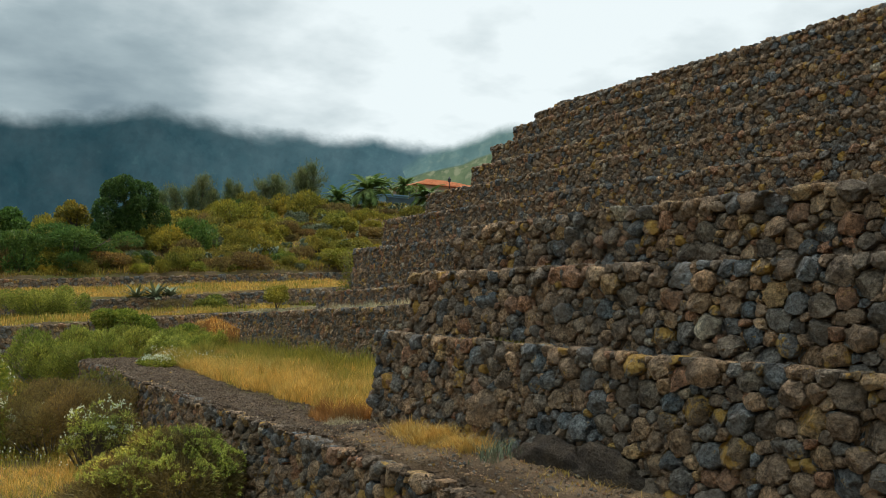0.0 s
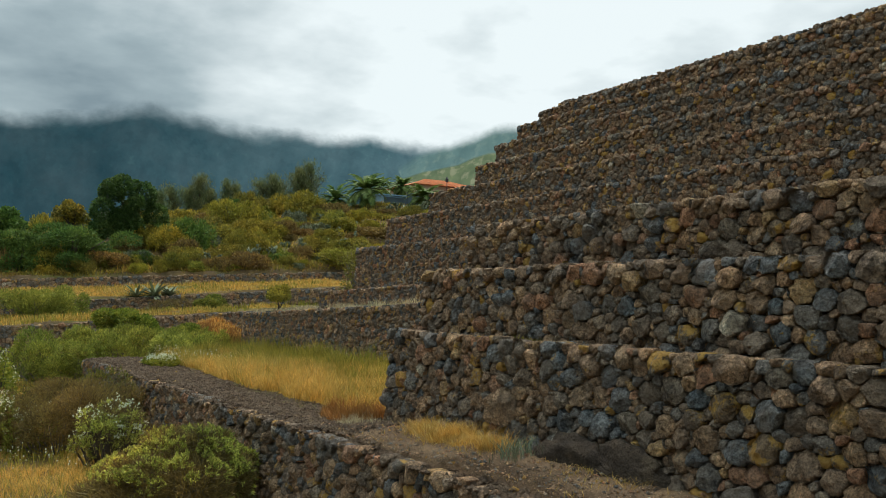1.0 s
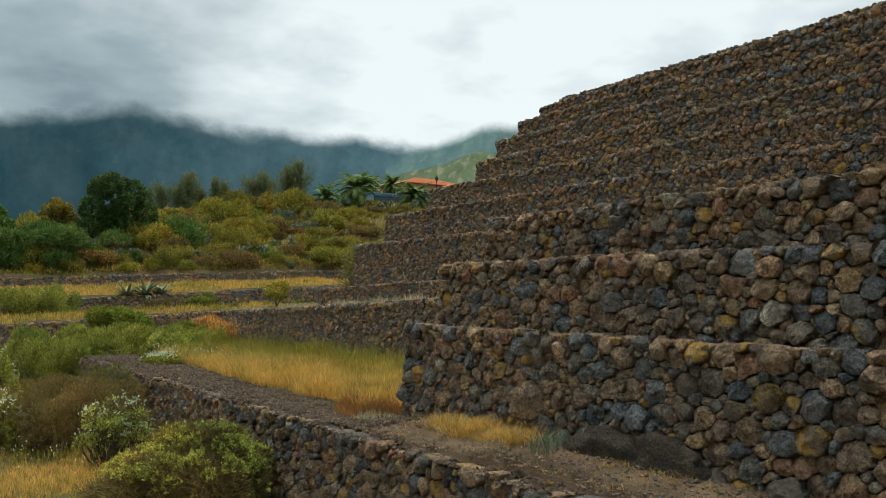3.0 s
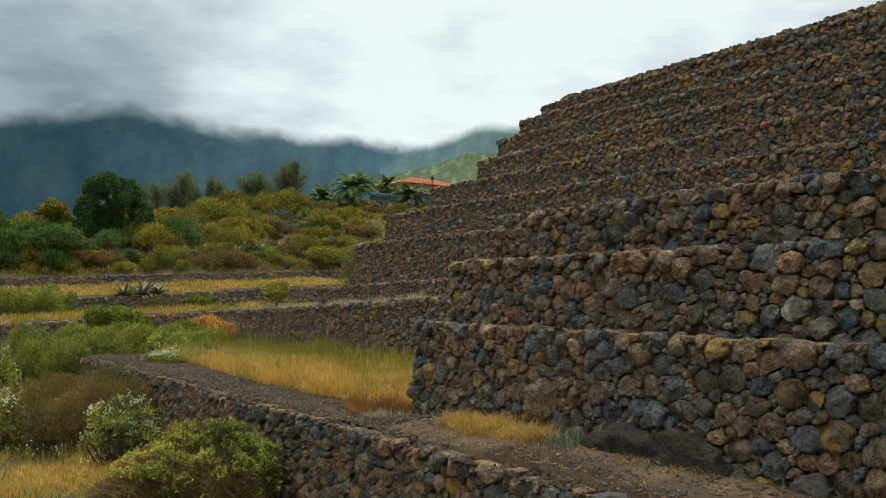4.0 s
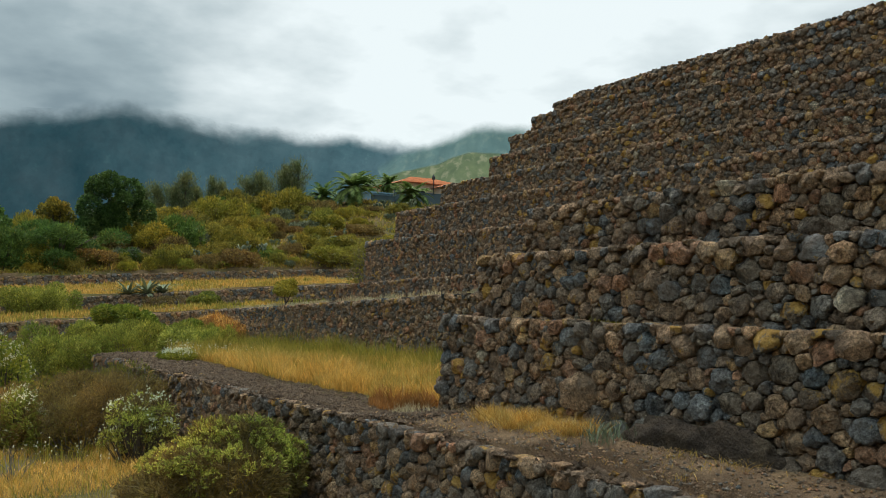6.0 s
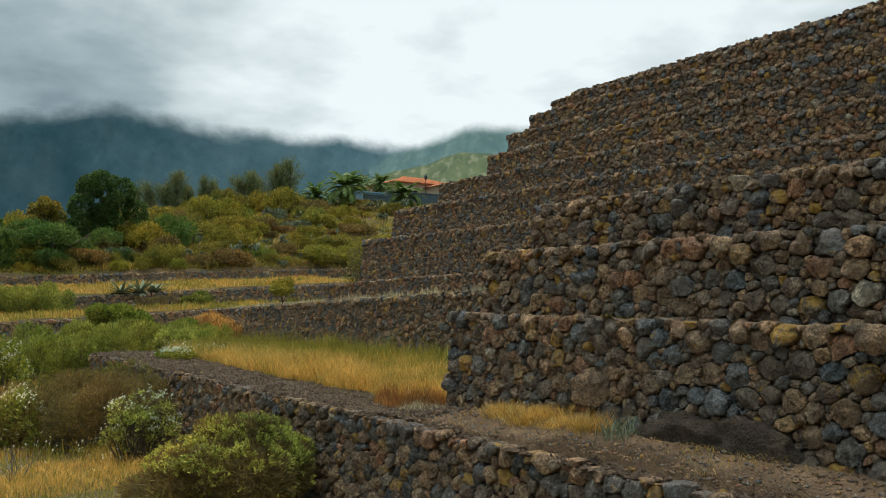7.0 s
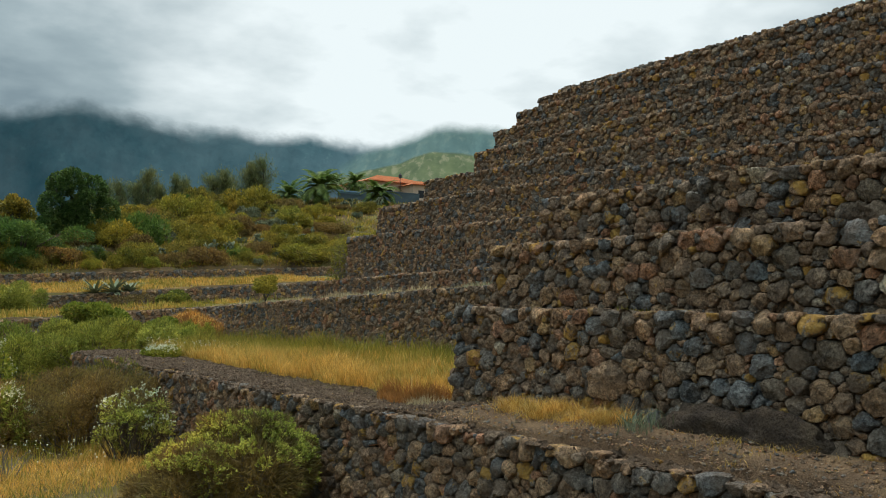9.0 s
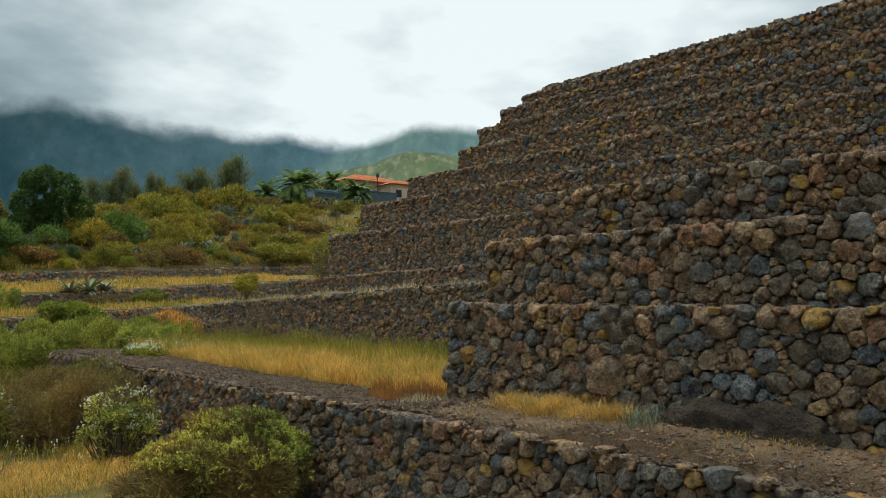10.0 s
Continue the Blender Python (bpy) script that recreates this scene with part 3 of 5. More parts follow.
def tier(label, group, x_base, y0, y1, z0, z1, batter, x_back, r_lo, r_hi, seed, near_y, fine, seeds=(), singles=300, ragged=0.05, fall=0.0, relief=1.0):
    """A terrace step whose stone face looks to -x, from y0 to y1."""
    tall = z1 - z0
    xt = x_base + batter * tall + 0.07
    ob = core("stone_terrace", [(xt, y0), (x_back, y0), (x_back, y1 - 0.1), (xt, y1 - 0.1)], z0 - 0.4, z1 - 0.035,
              (-batter * (tall + 0.4), 0), label, "terrace wall", group, fall=fall)
    rubble_wall(ob, (x_base, y0), (x_base, y1), z0, tall, batter, r_lo, r_hi, seed, near_y - y0, fine,
                [(s[0] - y0, s[1] - z0, s[2], s[3]) for s in seeds], singles, ragged, z_end=z0 - fall * (y1 - y0), relief=relief)
    return ob


SEEDS_A = [(7.23, 0.37, 0.215, 1), (4.34, 0.69, 0.123, 3), (3.92, 0.43, 0.12, 3), (6.43, 0.69, 0.086, 2), (5.67, 0.82, 0.110, 2), (5.17, 0.71, 0.112, 0),
           (4.88, 0.76, 0.133, 0), (5.29, 0.94, 0.095, 1), (6.39, 0.91, 0.099, 2), (7.86, 0.85, 0.107, 1), (4.47, 0.42, 0.112, 1), (5.36, 0.44, 0.101, 0),
           (5.88, 0.42, 0.081, 2), (4.6, 0.72, 0.086, 2), (3.86, 0.96, 0.084, 0), (4.94, 0.47, 0.099, 1), (9.38, 0.86, 0.107, 0), (9.76, 0.72, 0.129, 1)]
SEEDS_B = [(5.45, 1.59, 0.124, 0), (4.83, 1.77, 0.129, 2), (4.57, 1.55, 0.096, 1), (5.72, 1.47, 0.103, 2), (7.32, 1.7, 0.091, 0), (7.65, 1.54, 0.086, 2),
           (4.18, 1.67, 0.077, 1), (3.97, 1.83, 0.073, 3), (4.09, 1.49, 0.076, 2), (6.47, 1.69, 0.040, 3), (9.02, 1.54, 0.111, 1), (9.33, 1.8, 0.086, 1),
           (8.21, 1.5, 0.058, 3), (5.24, 1.24, 0.086, 0), (4.95, 1.24, 0.092, 0)]
SEEDS_C = [(7.65, 2.39, 0.057, 3), (4.39, 2.15, 0.077, 3), (4.2, 2.36, 0.103, 2), (4.91, 2.17, 0.107, 0), (5.13, 2.39, 0.086, 1), (6.15, 2.41, 0.049, 3),
           (7.16, 2.38, 0.073, 0), (6.49, 2.36, 0.073, 0), (5.2, 2.12, 0.052, 3), (5.34, 2.01, 0.036, 3), (8.72, 2.46, 0.086, 1), (4.6, 2.4, 0.069, 2)]

tier("lowest step of dark rough basalt rubble, lichen-spotted", BLOCK, 5.36, 0.6, 10.0, -0.12, 1.1, 0.14, 6.9, 0.028, 0.112, 11, 5.2, True, SEEDS_A, ragged=0.018)
tier("middle step of dark basalt rubble set back above another", BLOCK, 5.7, 0.6, 9.62, 1.0, 1.9, 0.16, 7.2, 0.027, 0.102, 12, 5.2, True, SEEDS_B, ragged=0.018)
tier("upper step of dark basalt rubble with ochre stones", BLOCK, 6.18, 0.6, 9.2, 1.82, 2.5, 0.14, 11.0, 0.026, 0.092, 13, 5.2, True, SEEDS_C, ragged=0.018)

UPPER = [  # top edge of the face, top height, height of the face, end, start, fall of the top per metre
    (9.72, 1.66, 1.62, 29.3, 9.5, 0.038), (11.45, 2.22, 1.0, 26.5, 6.0, 0.0245), (12.0, 3.13, 1.5, 24.7, 6.0, 0.0), (12.82, 4.1, 1.25, 24.2, 6.0, 0.0),
    (13.32, 4.8, 0.9, 22.3, 6.0, 0.0), (13.66, 5.42, 0.8, 20.2, 6.0, 0.0), (14.16, 6.05, 0.85, 19.87, 6.0, 0.0), (14.68, 6.62, 0.8, 19.5, 6.0, 0.0),
    (15.15, 7.04, 0.65, 19.1, 6.0, 0.0), (15.5, 7.24, 0.45, 18.6, 6.0, 0.0)]
PALE_STONES = [(12.7, 4.66, 0.08, 4), (12.45, 4.68, 0.07, 4), (12.2, 4.7, 0.07, 2), (9.0, 4.5, 0.08, 4), (10.4, 4.3, 0.07, 3), (15.4, 4.55, 0.06, 3)]
for num, (xt, z1, tall, y1, y0, fall) in enumerate(UPPER):
    tier("long pyramid step of weathered brown basalt rubble", TERRACE, xt - 0.1 * tall, y0, y1, z1 - tall, z1, 0.1, 19.0 + 0.07 * num,
         0.028, 0.086, 30 + num, 13.0, True, PALE_STONES if num == 4 else (), ragged=0.03, fall=fall, relief=0.62)


def plot_ledge(x, y):
    return 1.63 - 0.038 * (y - 9.5)


# ---- the low retaining wall and the terrace walls beyond ----


def field_wall(label, start, end, z0, z0_end, tall, r_lo, r_hi, seed, near_u, fine, group, thick=0.7, singles=300, name="stone_wall", seeds=()):
    ax, ay = end[0] - start[0], end[1] - start[1]
    ln = math.hypot(ax, ay)
    ox, oy = -ay / ln, ax / ln
    bm = bmesh.new()
    rows = []
    for (x, y), z in ((start, z0), (end, z0_end)):
        rows.append([bm.verts.new((x + ox * d, y + oy * d, z + h)) for d, h in ((-0.06, -0.3), (-0.06 - 0.14 * tall, tall - 0.04), (-thick, tall - 0.04), (-thick, -0.3))])
    for i in range(4):
        j = (i + 1) % 4
        bm.faces.new((rows[0][i], rows[0][j], rows[1][j], rows[1][i]))
    bm.faces.new(rows[0])
    bm.faces.new(rows[1][::-1])
    bmesh.ops.recalc_face_normals(bm, faces=bm.faces)
    me = bpy.data.meshes.new(name)
    bm.to_mesh(me)
    bm.free()
    me.materials.append(DIRT)
    ob = tagged(new(name, me), label, "stone wall", group)
    rubble_wall(ob, start, end, z0, tall, 0.13, r_lo, r_hi, seed, near_u, fine, seeds, z_end=z0_end, singles=singles, ragged=0.045)
    return ob


field_wall("low dry-stone retaining wall of dark basalt beside the path", (lip(0.5) - 0.12, 0.5), (lip(23.6) - 0.12, 23.6), -1.5, -1.56, 1.36,
           0.034, 0.09, 61, 6.5, True, "", 0.8,
           seeds=[(6.0, 1.24, 0.05, 4), (6.35, 1.2, 0.08, 2), (4.4, 1.2, 0.08, 3), (7.6, 1.0, 0.06, 3), (8.3, 0.9, 0.07, 3), (5.2, 1.0, 0.09, 0), (8.9, 0.8, 0.06, 3), (6.9, 0.95, 0.05, 3), (9.6, 1.05, 0.05, 3)])
field_wall("low dark dry-stone terrace wall below a grassy strip", (21, wall1_y(21)), (-12, wall1_y(-12)), top1(21) - 1.0, top1(-12) - 1.0, 1.0,
           0.055, 0.105, 62, 20, False, "terrace walls on the slope", 0.8)
field_wall("low dark dry-stone terrace wall between straw-coloured strips", (28, WALL2_Y), (-6, WALL2_Y), top2(28) - 0.85, top2(-6) - 0.85, 0.85,
           0.06, 0.115, 63, 15, False, "terrace walls on the slope", 0.8)
field_wall("low dark dry-stone terrace wall at the foot of the scrub", (36, WALL3_Y), (-4, WALL3_Y), top3(36) - 0.8, top3(-4) - 0.8, 0.8,
           0.07, 0.13, 64, 20, False, "terrace walls on the slope", 0.8)

field_wall("broken low stone wall half hidden in the scrub", (25.0, 65.8), (8.5, 65.8), height(25.0, 65.8) - 0.25, height(8.5, 65.8) - 0.25, 0.75,
           0.07, 0.13, 65, 8, False, "terrace walls on the slope", 0.6, 120)


def boulder(pos, size, seed, label, mat):
    bm = bmesh.new()
    bmesh.ops.create_icosphere(bm, subdivisions=4, radius=1)
    for v in bm.verts:
        q = v.co * 1.3 + Vector((seed, 0, 0))
        f = 1 + 0.3 * noise.noise(q) + 0.22 * noise.noise(q * 2.7) + 0.09 * noise.noise(q * 7)
        v.co = Vector((v.co.x * size[0], v.co.y * size[1], v.co.z * size[2])) * f
    me = bpy.data.meshes.new("boulder")
    bm.to_mesh(me)
    bm.free()
    me.materials.append(mat)
    me.polygons.foreach_set("use_smooth", [True] * len(me.polygons))
    ob = new("boulder", me)
    ob.location = pos
    return tagged(ob, label, "boulder")


def boulder_material():
    k = Mat("brown_boulder", 0.9, 0.15)
    c = k.ramp(k.noise(3.5, 5, 0.6), [(0.35, (0.055, 0.041, 0.031)), (0.55, (0.092, 0.067, 0.048)), (0.7, (0.155, 0.115, 0.075))])
    c = k.mix(1.0, c, k.ramp(k.noise(45, 4, 0.7), [(0.35, (0.7, 0.7, 0.7)), (0.65, (1.3, 1.28, 1.24))]), "MULTIPLY")
    k.bump(k.math("ADD", k.noise(7, 7, 0.75), k.math("MULTIPLY", k.noise(40, 3), 0.4)), 1.0, 0.11)
    return k.color(c)


BOULDER = boulder_material()
EARTH = stone_material("earthy_rock", -0.1, (0.185, 0.13, 0.094))
boulder((5.32, 5.95, -0.05), (0.2, 0.52, 0.3), 3.0, "large brown boulder half buried at the wall's foot", BOULDER)
boulder((5.34, 5.3, -0.05), (0.19, 0.5, 0.31), 8.0, "rounded earthy boulder half buried beside another", BOULDER)


def pebbles(name, label, spots, seed, lo, hi, mat, level=None):
    rng = np.random.default_rng(seed)
    octa = np.array([(1, 0, 0), (0, 1, 0), (-1, 0, 0), (0, -1, 0), (0, 0, 1), (0, 0, -1)], float)
    tris = ((0, 1, 4), (1, 2, 4), (2, 3, 4), (3, 0, 4), (1, 0, 5), (2, 1, 5), (3, 2, 5), (0, 3, 5))
    verts, faces = [], []
    for (x, y) in spots:
        r = lo + (hi - lo) * rng.random() ** 3
        a = rng.random() * 6.28
        m = np.array([(math.cos(a), -math.sin(a), 0), (math.sin(a), math.cos(a), 0), (0, 0, 1)])
        sh = octa * r * rng.uniform(0.6, 1.3, 3) * np.array((1, 1, 0.7)) + rng.uniform(-0.25, 0.25, (6, 3)) * r
        pts = sh @ m.T + np.array((x, y, (height(x, y) if level is None else level) + r * 0.25))
        q = len(verts)
        verts += [tuple(p) for p in pts]
        faces += [(q + i, q + j, q + k) for i, j, k in tris]
    ob = new(name, mesh_of(name, verts, faces, mat))
    return tagged(ob, label, "rubble", kind="stuff")


def scatter(seed, n, inside, x0, x1, y0, y1):
    rng = random.Random(seed)
    out = []
    while len(out) < n:
        x, y = rng.uniform(x0, x1), rng.uniform(y0, y1)
        if inside(x, y):
            out.append((x, y))
    return out


pebbles("gravel", "loose volcanic gravel on the earthen path", scatter(5, 6500, lambda x, y: x > lip(y), 4.0, 5.45, 1.5, 10.5), 5, 0.006, 0.026, STONE)
pebbles("rubble_strip", "strip of small dark rubble along the wall's top", scatter(6, 17000, lambda x, y: lip(y) < x < lip(y) + 1.25 + 0.1 * max(0.0, y - 15.0) + 0.25 * noise.noise((x, y, 2.0)), 3.3, 6.5, 9.0, 25.0), 6, 0.01, 0.042, EARTH)



def ledge_debris(label, x0, x1, y0, y1, z, n, seed):
    spots = scatter(seed, n, lambda x, y: True, x0, x1, y0, y1)
    ob = pebbles("ledge_rubble", label, spots, seed, 0.008, 0.045, STONE, z)
    return ob


crown_spots = scatter(17, 3600, lambda x, y: lip(y) - 0.02 < x < lip(y) + 0.34, 3.3, 4.9, 2.0, 23.5)
pebbles("ledge_rubble", "loose rubble bedded along the retaining wall's top", crown_spots, 17, 0.01, 0.055, EARTH, -0.18)
ledge_debris("crumbled stone and soil along a step's ledge", 5.6, 5.8, 1.0, 9.85, 1.06, 1800, 15)
ledge_debris("crumbled stone and soil along an upper ledge", 5.93, 6.26, 1.0, 9.45, 1.86, 1500, 16)

# ---- grass ----


def grass(name, label, spots, h_lo, h_hi, width, mat, seed, lean=0.35, lift=0.0, ground=None):
    rng = np.random.default_rng(seed)
    n = len(spots)
    xy = np.array(spots)
    z = np.array([(ground or height)(x, y) for x, y in spots]) + lift
    h = rng.uniform(h_lo, h_hi, n) * np.array([0.85 + 0.7 * noise.noise((x * 0.9, y * 0.9, seed)) + 0.45 * noise.noise((x * 3.1, y * 3.1, seed)) for x, y in spots])
    an = rng.uniform(0, 2 * np.pi, n)
    le = rng.uniform(0.05, 1.0, n) * lean * h
    base = np.column_stack((xy, z - 0.02))
    tip = base + np.column_stack((np.cos(an) * le, np.sin(an) * le, h))
    mid = base * 0.5 + tip * 0.5 + np.column_stack((np.cos(an) * -le * 0.15, np.sin(an) * -le * 0.15, h * 0.05))
    side = np.column_stack((np.cos(rng.uniform(0, 6.28, n)), np.sin(rng.uniform(0, 6.28, n)), np.zeros(n))) * (width * rng.uniform(0.6, 1.4, n))[:, None]
    quad = np.stack((base - side * 0.7, base + side * 0.7, mid + side, mid - side), 1)
    top = np.stack((mid - side, mid + side, tip + side * 0.15, tip - side * 0.15), 1)
    ob = new(name, quads_mesh(name, np.concatenate((quad, top)), mat))
    return tagged(ob, label, "grass", kind="stuff")


def tufts(seed, count, per, x0, x1, y0, y1, spread):
    rng = random.Random(seed)
    out = []
    for _ in range(count):
        cx, cy, k = rng.uniform(x0, x1), rng.uniform(y0, y1), rng.uniform(0.4, 1.3)
        out += [(min(rng.gauss(cx, spread * k), x1 + 0.06), rng.gauss(cy, spread * 1.6 * k)) for _ in range(int(per * k))]
    return out


def tufty(x, y, seed, scale, cut):
    return noise.noise((x * scale, y * scale, seed)) > cut


def a_face(y):
    return 9.56


field = lambda x, y: lip(y) + 1.22 + 0.1 * max(0.0, y - 15.0) + 0.3 * noise.noise((x, y * 0.7, 9.0)) < x < a_face(y) and y > 10.45 + 0.5 * noise.noise((x * 1.8, 3.0, 2.0))
grass("dry_grass", "knee-high golden dry grass in a walled plot", scatter(21, 48000, lambda x, y: field(x, y) and tufty(x, y, 1.0, 1.7, -0.12), 4.2, 9.6, 10.15, 29), 0.08, 0.36, 0.0042, STRAW, 1, 0.7)
grass("green_grass", "greenish tall grass along the plot's back wall", scatter(22, 20000, lambda x, y: field(x, y) and (x > 7.2 + 0.8 * noise.noise((y * 0.6, 1.0, 3.0)) or y > 20), 4.2, 9.6, 10.15, 29), 0.1, 0.42, 0.004, GRASS, 2, 0.6)
grass("green_grass", "tall seeding weeds along the plot's back wall", scatter(45, 7000, lambda x, y: field(x, y) and x > 8.4 + 0.5 * noise.noise((y * 0.9, 5.0, 3.0)), 7.8, 9.6, 11, 29), 0.2, 0.62, 0.005, GRASS, 45, 0.5)
grass("dry_grass", "golden dry grass along the plot's front edge", scatter(46, 17000, lambda x, y: field(x, y) and tufty(x, y, 19.0, 2.0, -0.15) and x < lip(y) + 3.0 + 1.2 * noise.noise((x * 0.5, y * 0.5, 8.0)), 4.2, 8.5, 10.2, 20), 0.1, 0.36, 0.004, GOLD, 46, 0.9)
for k, (x, y, r, h) in enumerate(((8.9, 13.2, 0.35, 0.5), (9.0, 15.6, 0.45, 0.55), (8.7, 18.0, 0.4, 0.45), (8.9, 20.5, 0.5, 0.6), (8.6, 23.5, 0.5, 0.5), (7.4, 22.0, 0.4, 0.4), (6.6, 24.0, 0.45, 0.5))):
    grass("weeds", "clump of yellow-green weeds in the dry grass", tufts(60 + k, 9, 130, x - r, x + r, y - r, y + r, 0.14), 0.12, h, 0.006, GRASS, 60 + k, 0.9)
grass("dry_grass", "orange dry grass beside the plot's end", tufts(70, 60, 90, 8.2, 10.8, 30.2, 34.0, 0.25), 0.06, 0.28, 0.01, RED_GRASS, 70, 0.8)
grass("dry_grass", "tawny dry grass beside the plot's end", tufts(71, 22, 80, 8.4, 10.6, 30.5, 33.5, 0.22), 0.08, 0.3, 0.009, TAWNY, 71, 0.8)
grass("rusty_grass", "rust-brown dead grass by the wall's corner", scatter(23, 3000, lambda x, y: (x - 5.35) ** 2 / 0.2 + (y - 10.8) ** 2 / 0.4 < 1, 4.6, 6.1, 9.9, 11.6), 0.08, 0.28, 0.0035, RED_GRASS, 3, 0.8)


grass("bleached_tuft", "bleached straw tuft on the rubble edge", tufts(24, 7, 60, 4.75, 5.15, 9.6, 10.2, 0.05), 0.05, 0.22, 0.0025, PALE_GRASS, 4, 1.1)
grass("dry_grass", "golden dry grass tufts at the foot of the step", tufts(25, 18, 270, 4.86, 5.2, 6.75, 8.5, 0.06), 0.05, 0.3, 0.0024, TAWNY, 5, 1.5)
grass("dry_grass", "straggling dry grass along the path's edge", tufts(35, 22, 50, 4.45, 5.3, 3.2, 9.6, 0.08), 0.02, 0.08, 0.002, GOLD, 35, 1.6)
grass("weeds", "small yellow-green weed on a step's ledge", tufts(36, 3, 130, 5.66, 5.7, 6.9, 7.1, 0.04), 0.05, 0.2, 0.004, YELLOW, 36, 1.0, 0.0, lambda x, y: 1.06)
grass("weeds", "olive-green weeds beside a boulder", tufts(26, 6, 45, 4.9, 5.2, 6.25, 6.7, 0.06), 0.05, 0.24, 0.0035, GREY, 6, 1.0)
grass("dry_grass", "golden dry grass below the retaining wall", scatter(27, 42000, lambda x, y: tufty(x, y, 4.0, 0.6, -0.25), -1.5, 3.6, 8.5, 17.5), 0.04, 0.24, 0.003, GOLD, 7, 1.3)
grass("dry_grass", "golden dry grass between shrubs below the wall", scatter(28, 12000, lambda x, y: x < lip(y) and tufty(x, y, 5.0, 0.5, -0.2), -2, 5, 17.5, 37), 0.12, 0.4, 0.012, STRAW, 8, 0.6)
grass("green_grass", "thin green grass below the retaining wall", scatter(29, 15000, lambda x, y: x < lip(y) - 0.2, -2.0, 4.2, 8.5, 30), 0.08, 0.3, 0.0045, GRASS, 9, 0.6)
grass("dry_grass", "straw-coloured grass on a terrace strip", scatter(30, 14000, lambda x, y: y > wall1_y(x) + 0.7 and tufty(x, y, 6.0, 0.3, -0.3), -6, 18, 34, 49.2), 0.1, 0.32, 0.016, STRAW, 10)
grass("dry_grass", "golden straw grass on a terrace strip", scatter(31, 16000, lambda x, y: tufty(x, y, 7.0, 0.25, -0.25), -2, 26, 50.2, 61.6), 0.1, 0.35, 0.02, GOLD, 11)
grass("green_grass", "greenish grass on a terrace strip", scatter(32, 6500, lambda x, y: y > wall1_y(x) + 0.6 and tufty(x, y, 8.0, 0.3, -0.05) and not WALL2_Y - 0.5 < y < WALL2_Y + 0.6, -4, 24, 34, 61.5), 0.12, 0.42, 0.018, GRASS, 12)
grass("rusty_grass", "orange-brown dry grass on a bank", scatter(33, 12000, lambda x, y: tufty(x, y, 9.0, 0.4, -0.25), 7.5, 12, 28.5, 39), 0.1, 0.3, 0.014, RED_GRASS, 13)
pebbles("rubble_bank", "bank of dark rubble beside the plot", scatter(18, 1500, lambda x, y: (x - 7.6) ** 2 / 1.6 + (y - 29.5) ** 2 / 3.5 < 1, 6, 9.5, 27, 32), 18, 0.03, 0.13, STONE)
grass("bleached_grass", "bleached grass along a pyramid ledge", scatter(34, 4200, lambda x, y: tufty(x, y, 13.0, 0.8, -0.2), 9.86, 10.5, 11, 29), 0.06, 0.24, 0.006, PALE_GRASS, 14, 0.5, 0.0, plot_ledge)

# ---- shrubs and trees ----


def lump_points(rng, n, lumps, shell=0.3, low=-0.7):
    """Points near the outside of a heap of ellipsoids, with outward directions."""
    lumps = np.array(lumps, float)
    area = lumps[:, 3] * lumps[:, 4] + lumps[:, 3] * lumps[:, 5]
    out_p, out_n, have = [], [], 0
    while have < n:
        m = n * 2
        pick = rng.choice(len(lumps), m, p=area / area.sum())
        d = rng.normal(size=(m, 3))
        d /= np.linalg.norm(d, axis=1)[:, None]
        keep = d[:, 2] > low
        d, pick = d[keep], pick[keep]
        L = lumps[pick]
        f = 1 - shell * rng.random(len(d)) ** 2
        p = L[:, :3] + d * L[:, 3:] * f[:, None]
        inside = np.zeros(len(p), bool)
        for k, l in enumerate(lumps):
            q = (((p - l[:3]) / l[3:]) ** 2).sum(1)
            inside |= (q < 0.55) & (pick != k)
        inside |= p[:, 2] < 0.02
        out_p.append(p[~inside])
        out_n.append(d[~inside])
        have += (~inside).sum()
    return np.concatenate(out_p)[:n], np.concatenate(out_n)[:n]


def leaf_quads(rng, p, nrm, length, width, spread=0.9, up=0.25):
    n = len(p)
    d = nrm + rng.normal(size=(n, 3)) * spread
    d[:, 2] += up
    d /= np.linalg.norm(d, axis=1)[:, None]
    s = np.cross(d, rng.normal(size=(n, 3)))
    s /= np.linalg.norm(s, axis=1)[:, None] + 1e-9
    l = (length * rng.uniform(0.6, 1.35, n))[:, None]
    w = (width * rng.uniform(0.6, 1.35, n))[:, None]
    return np.stack((p, p + d * l * 0.5 + s * w, p + d * l, p + d * l * 0.5 - s * w), 1)


def lumps_for(rng, size, count, small=False):
    """A heap of ellipsoids; small ones give a looser, uneven outline."""
    rx, ry, h = size
    out = [(0, 0, h * 0.38, rx * 0.62, ry * 0.62, h * (0.36 if small else 0.44))]
    for _ in range(count):
        a, f = rng.uniform(0, 2 * np.pi), rng.uniform(0.3, 1.0 if small else 0.85)
        z = h * rng.uniform(0.15 if small else 0.2, 0.86 if small else 0.8) * (1.1 - 0.45 * f if small else 1.0)
        k = rng.uniform(0.13, 0.32) if small else rng.uniform(0.2, 0.46)
        out.append((math.cos(a) * rx * f, math.sin(a) * ry * f, z, rx * k, ry * k, min(h * k * (1.3 if small else 1.0), h - z)))
    return out


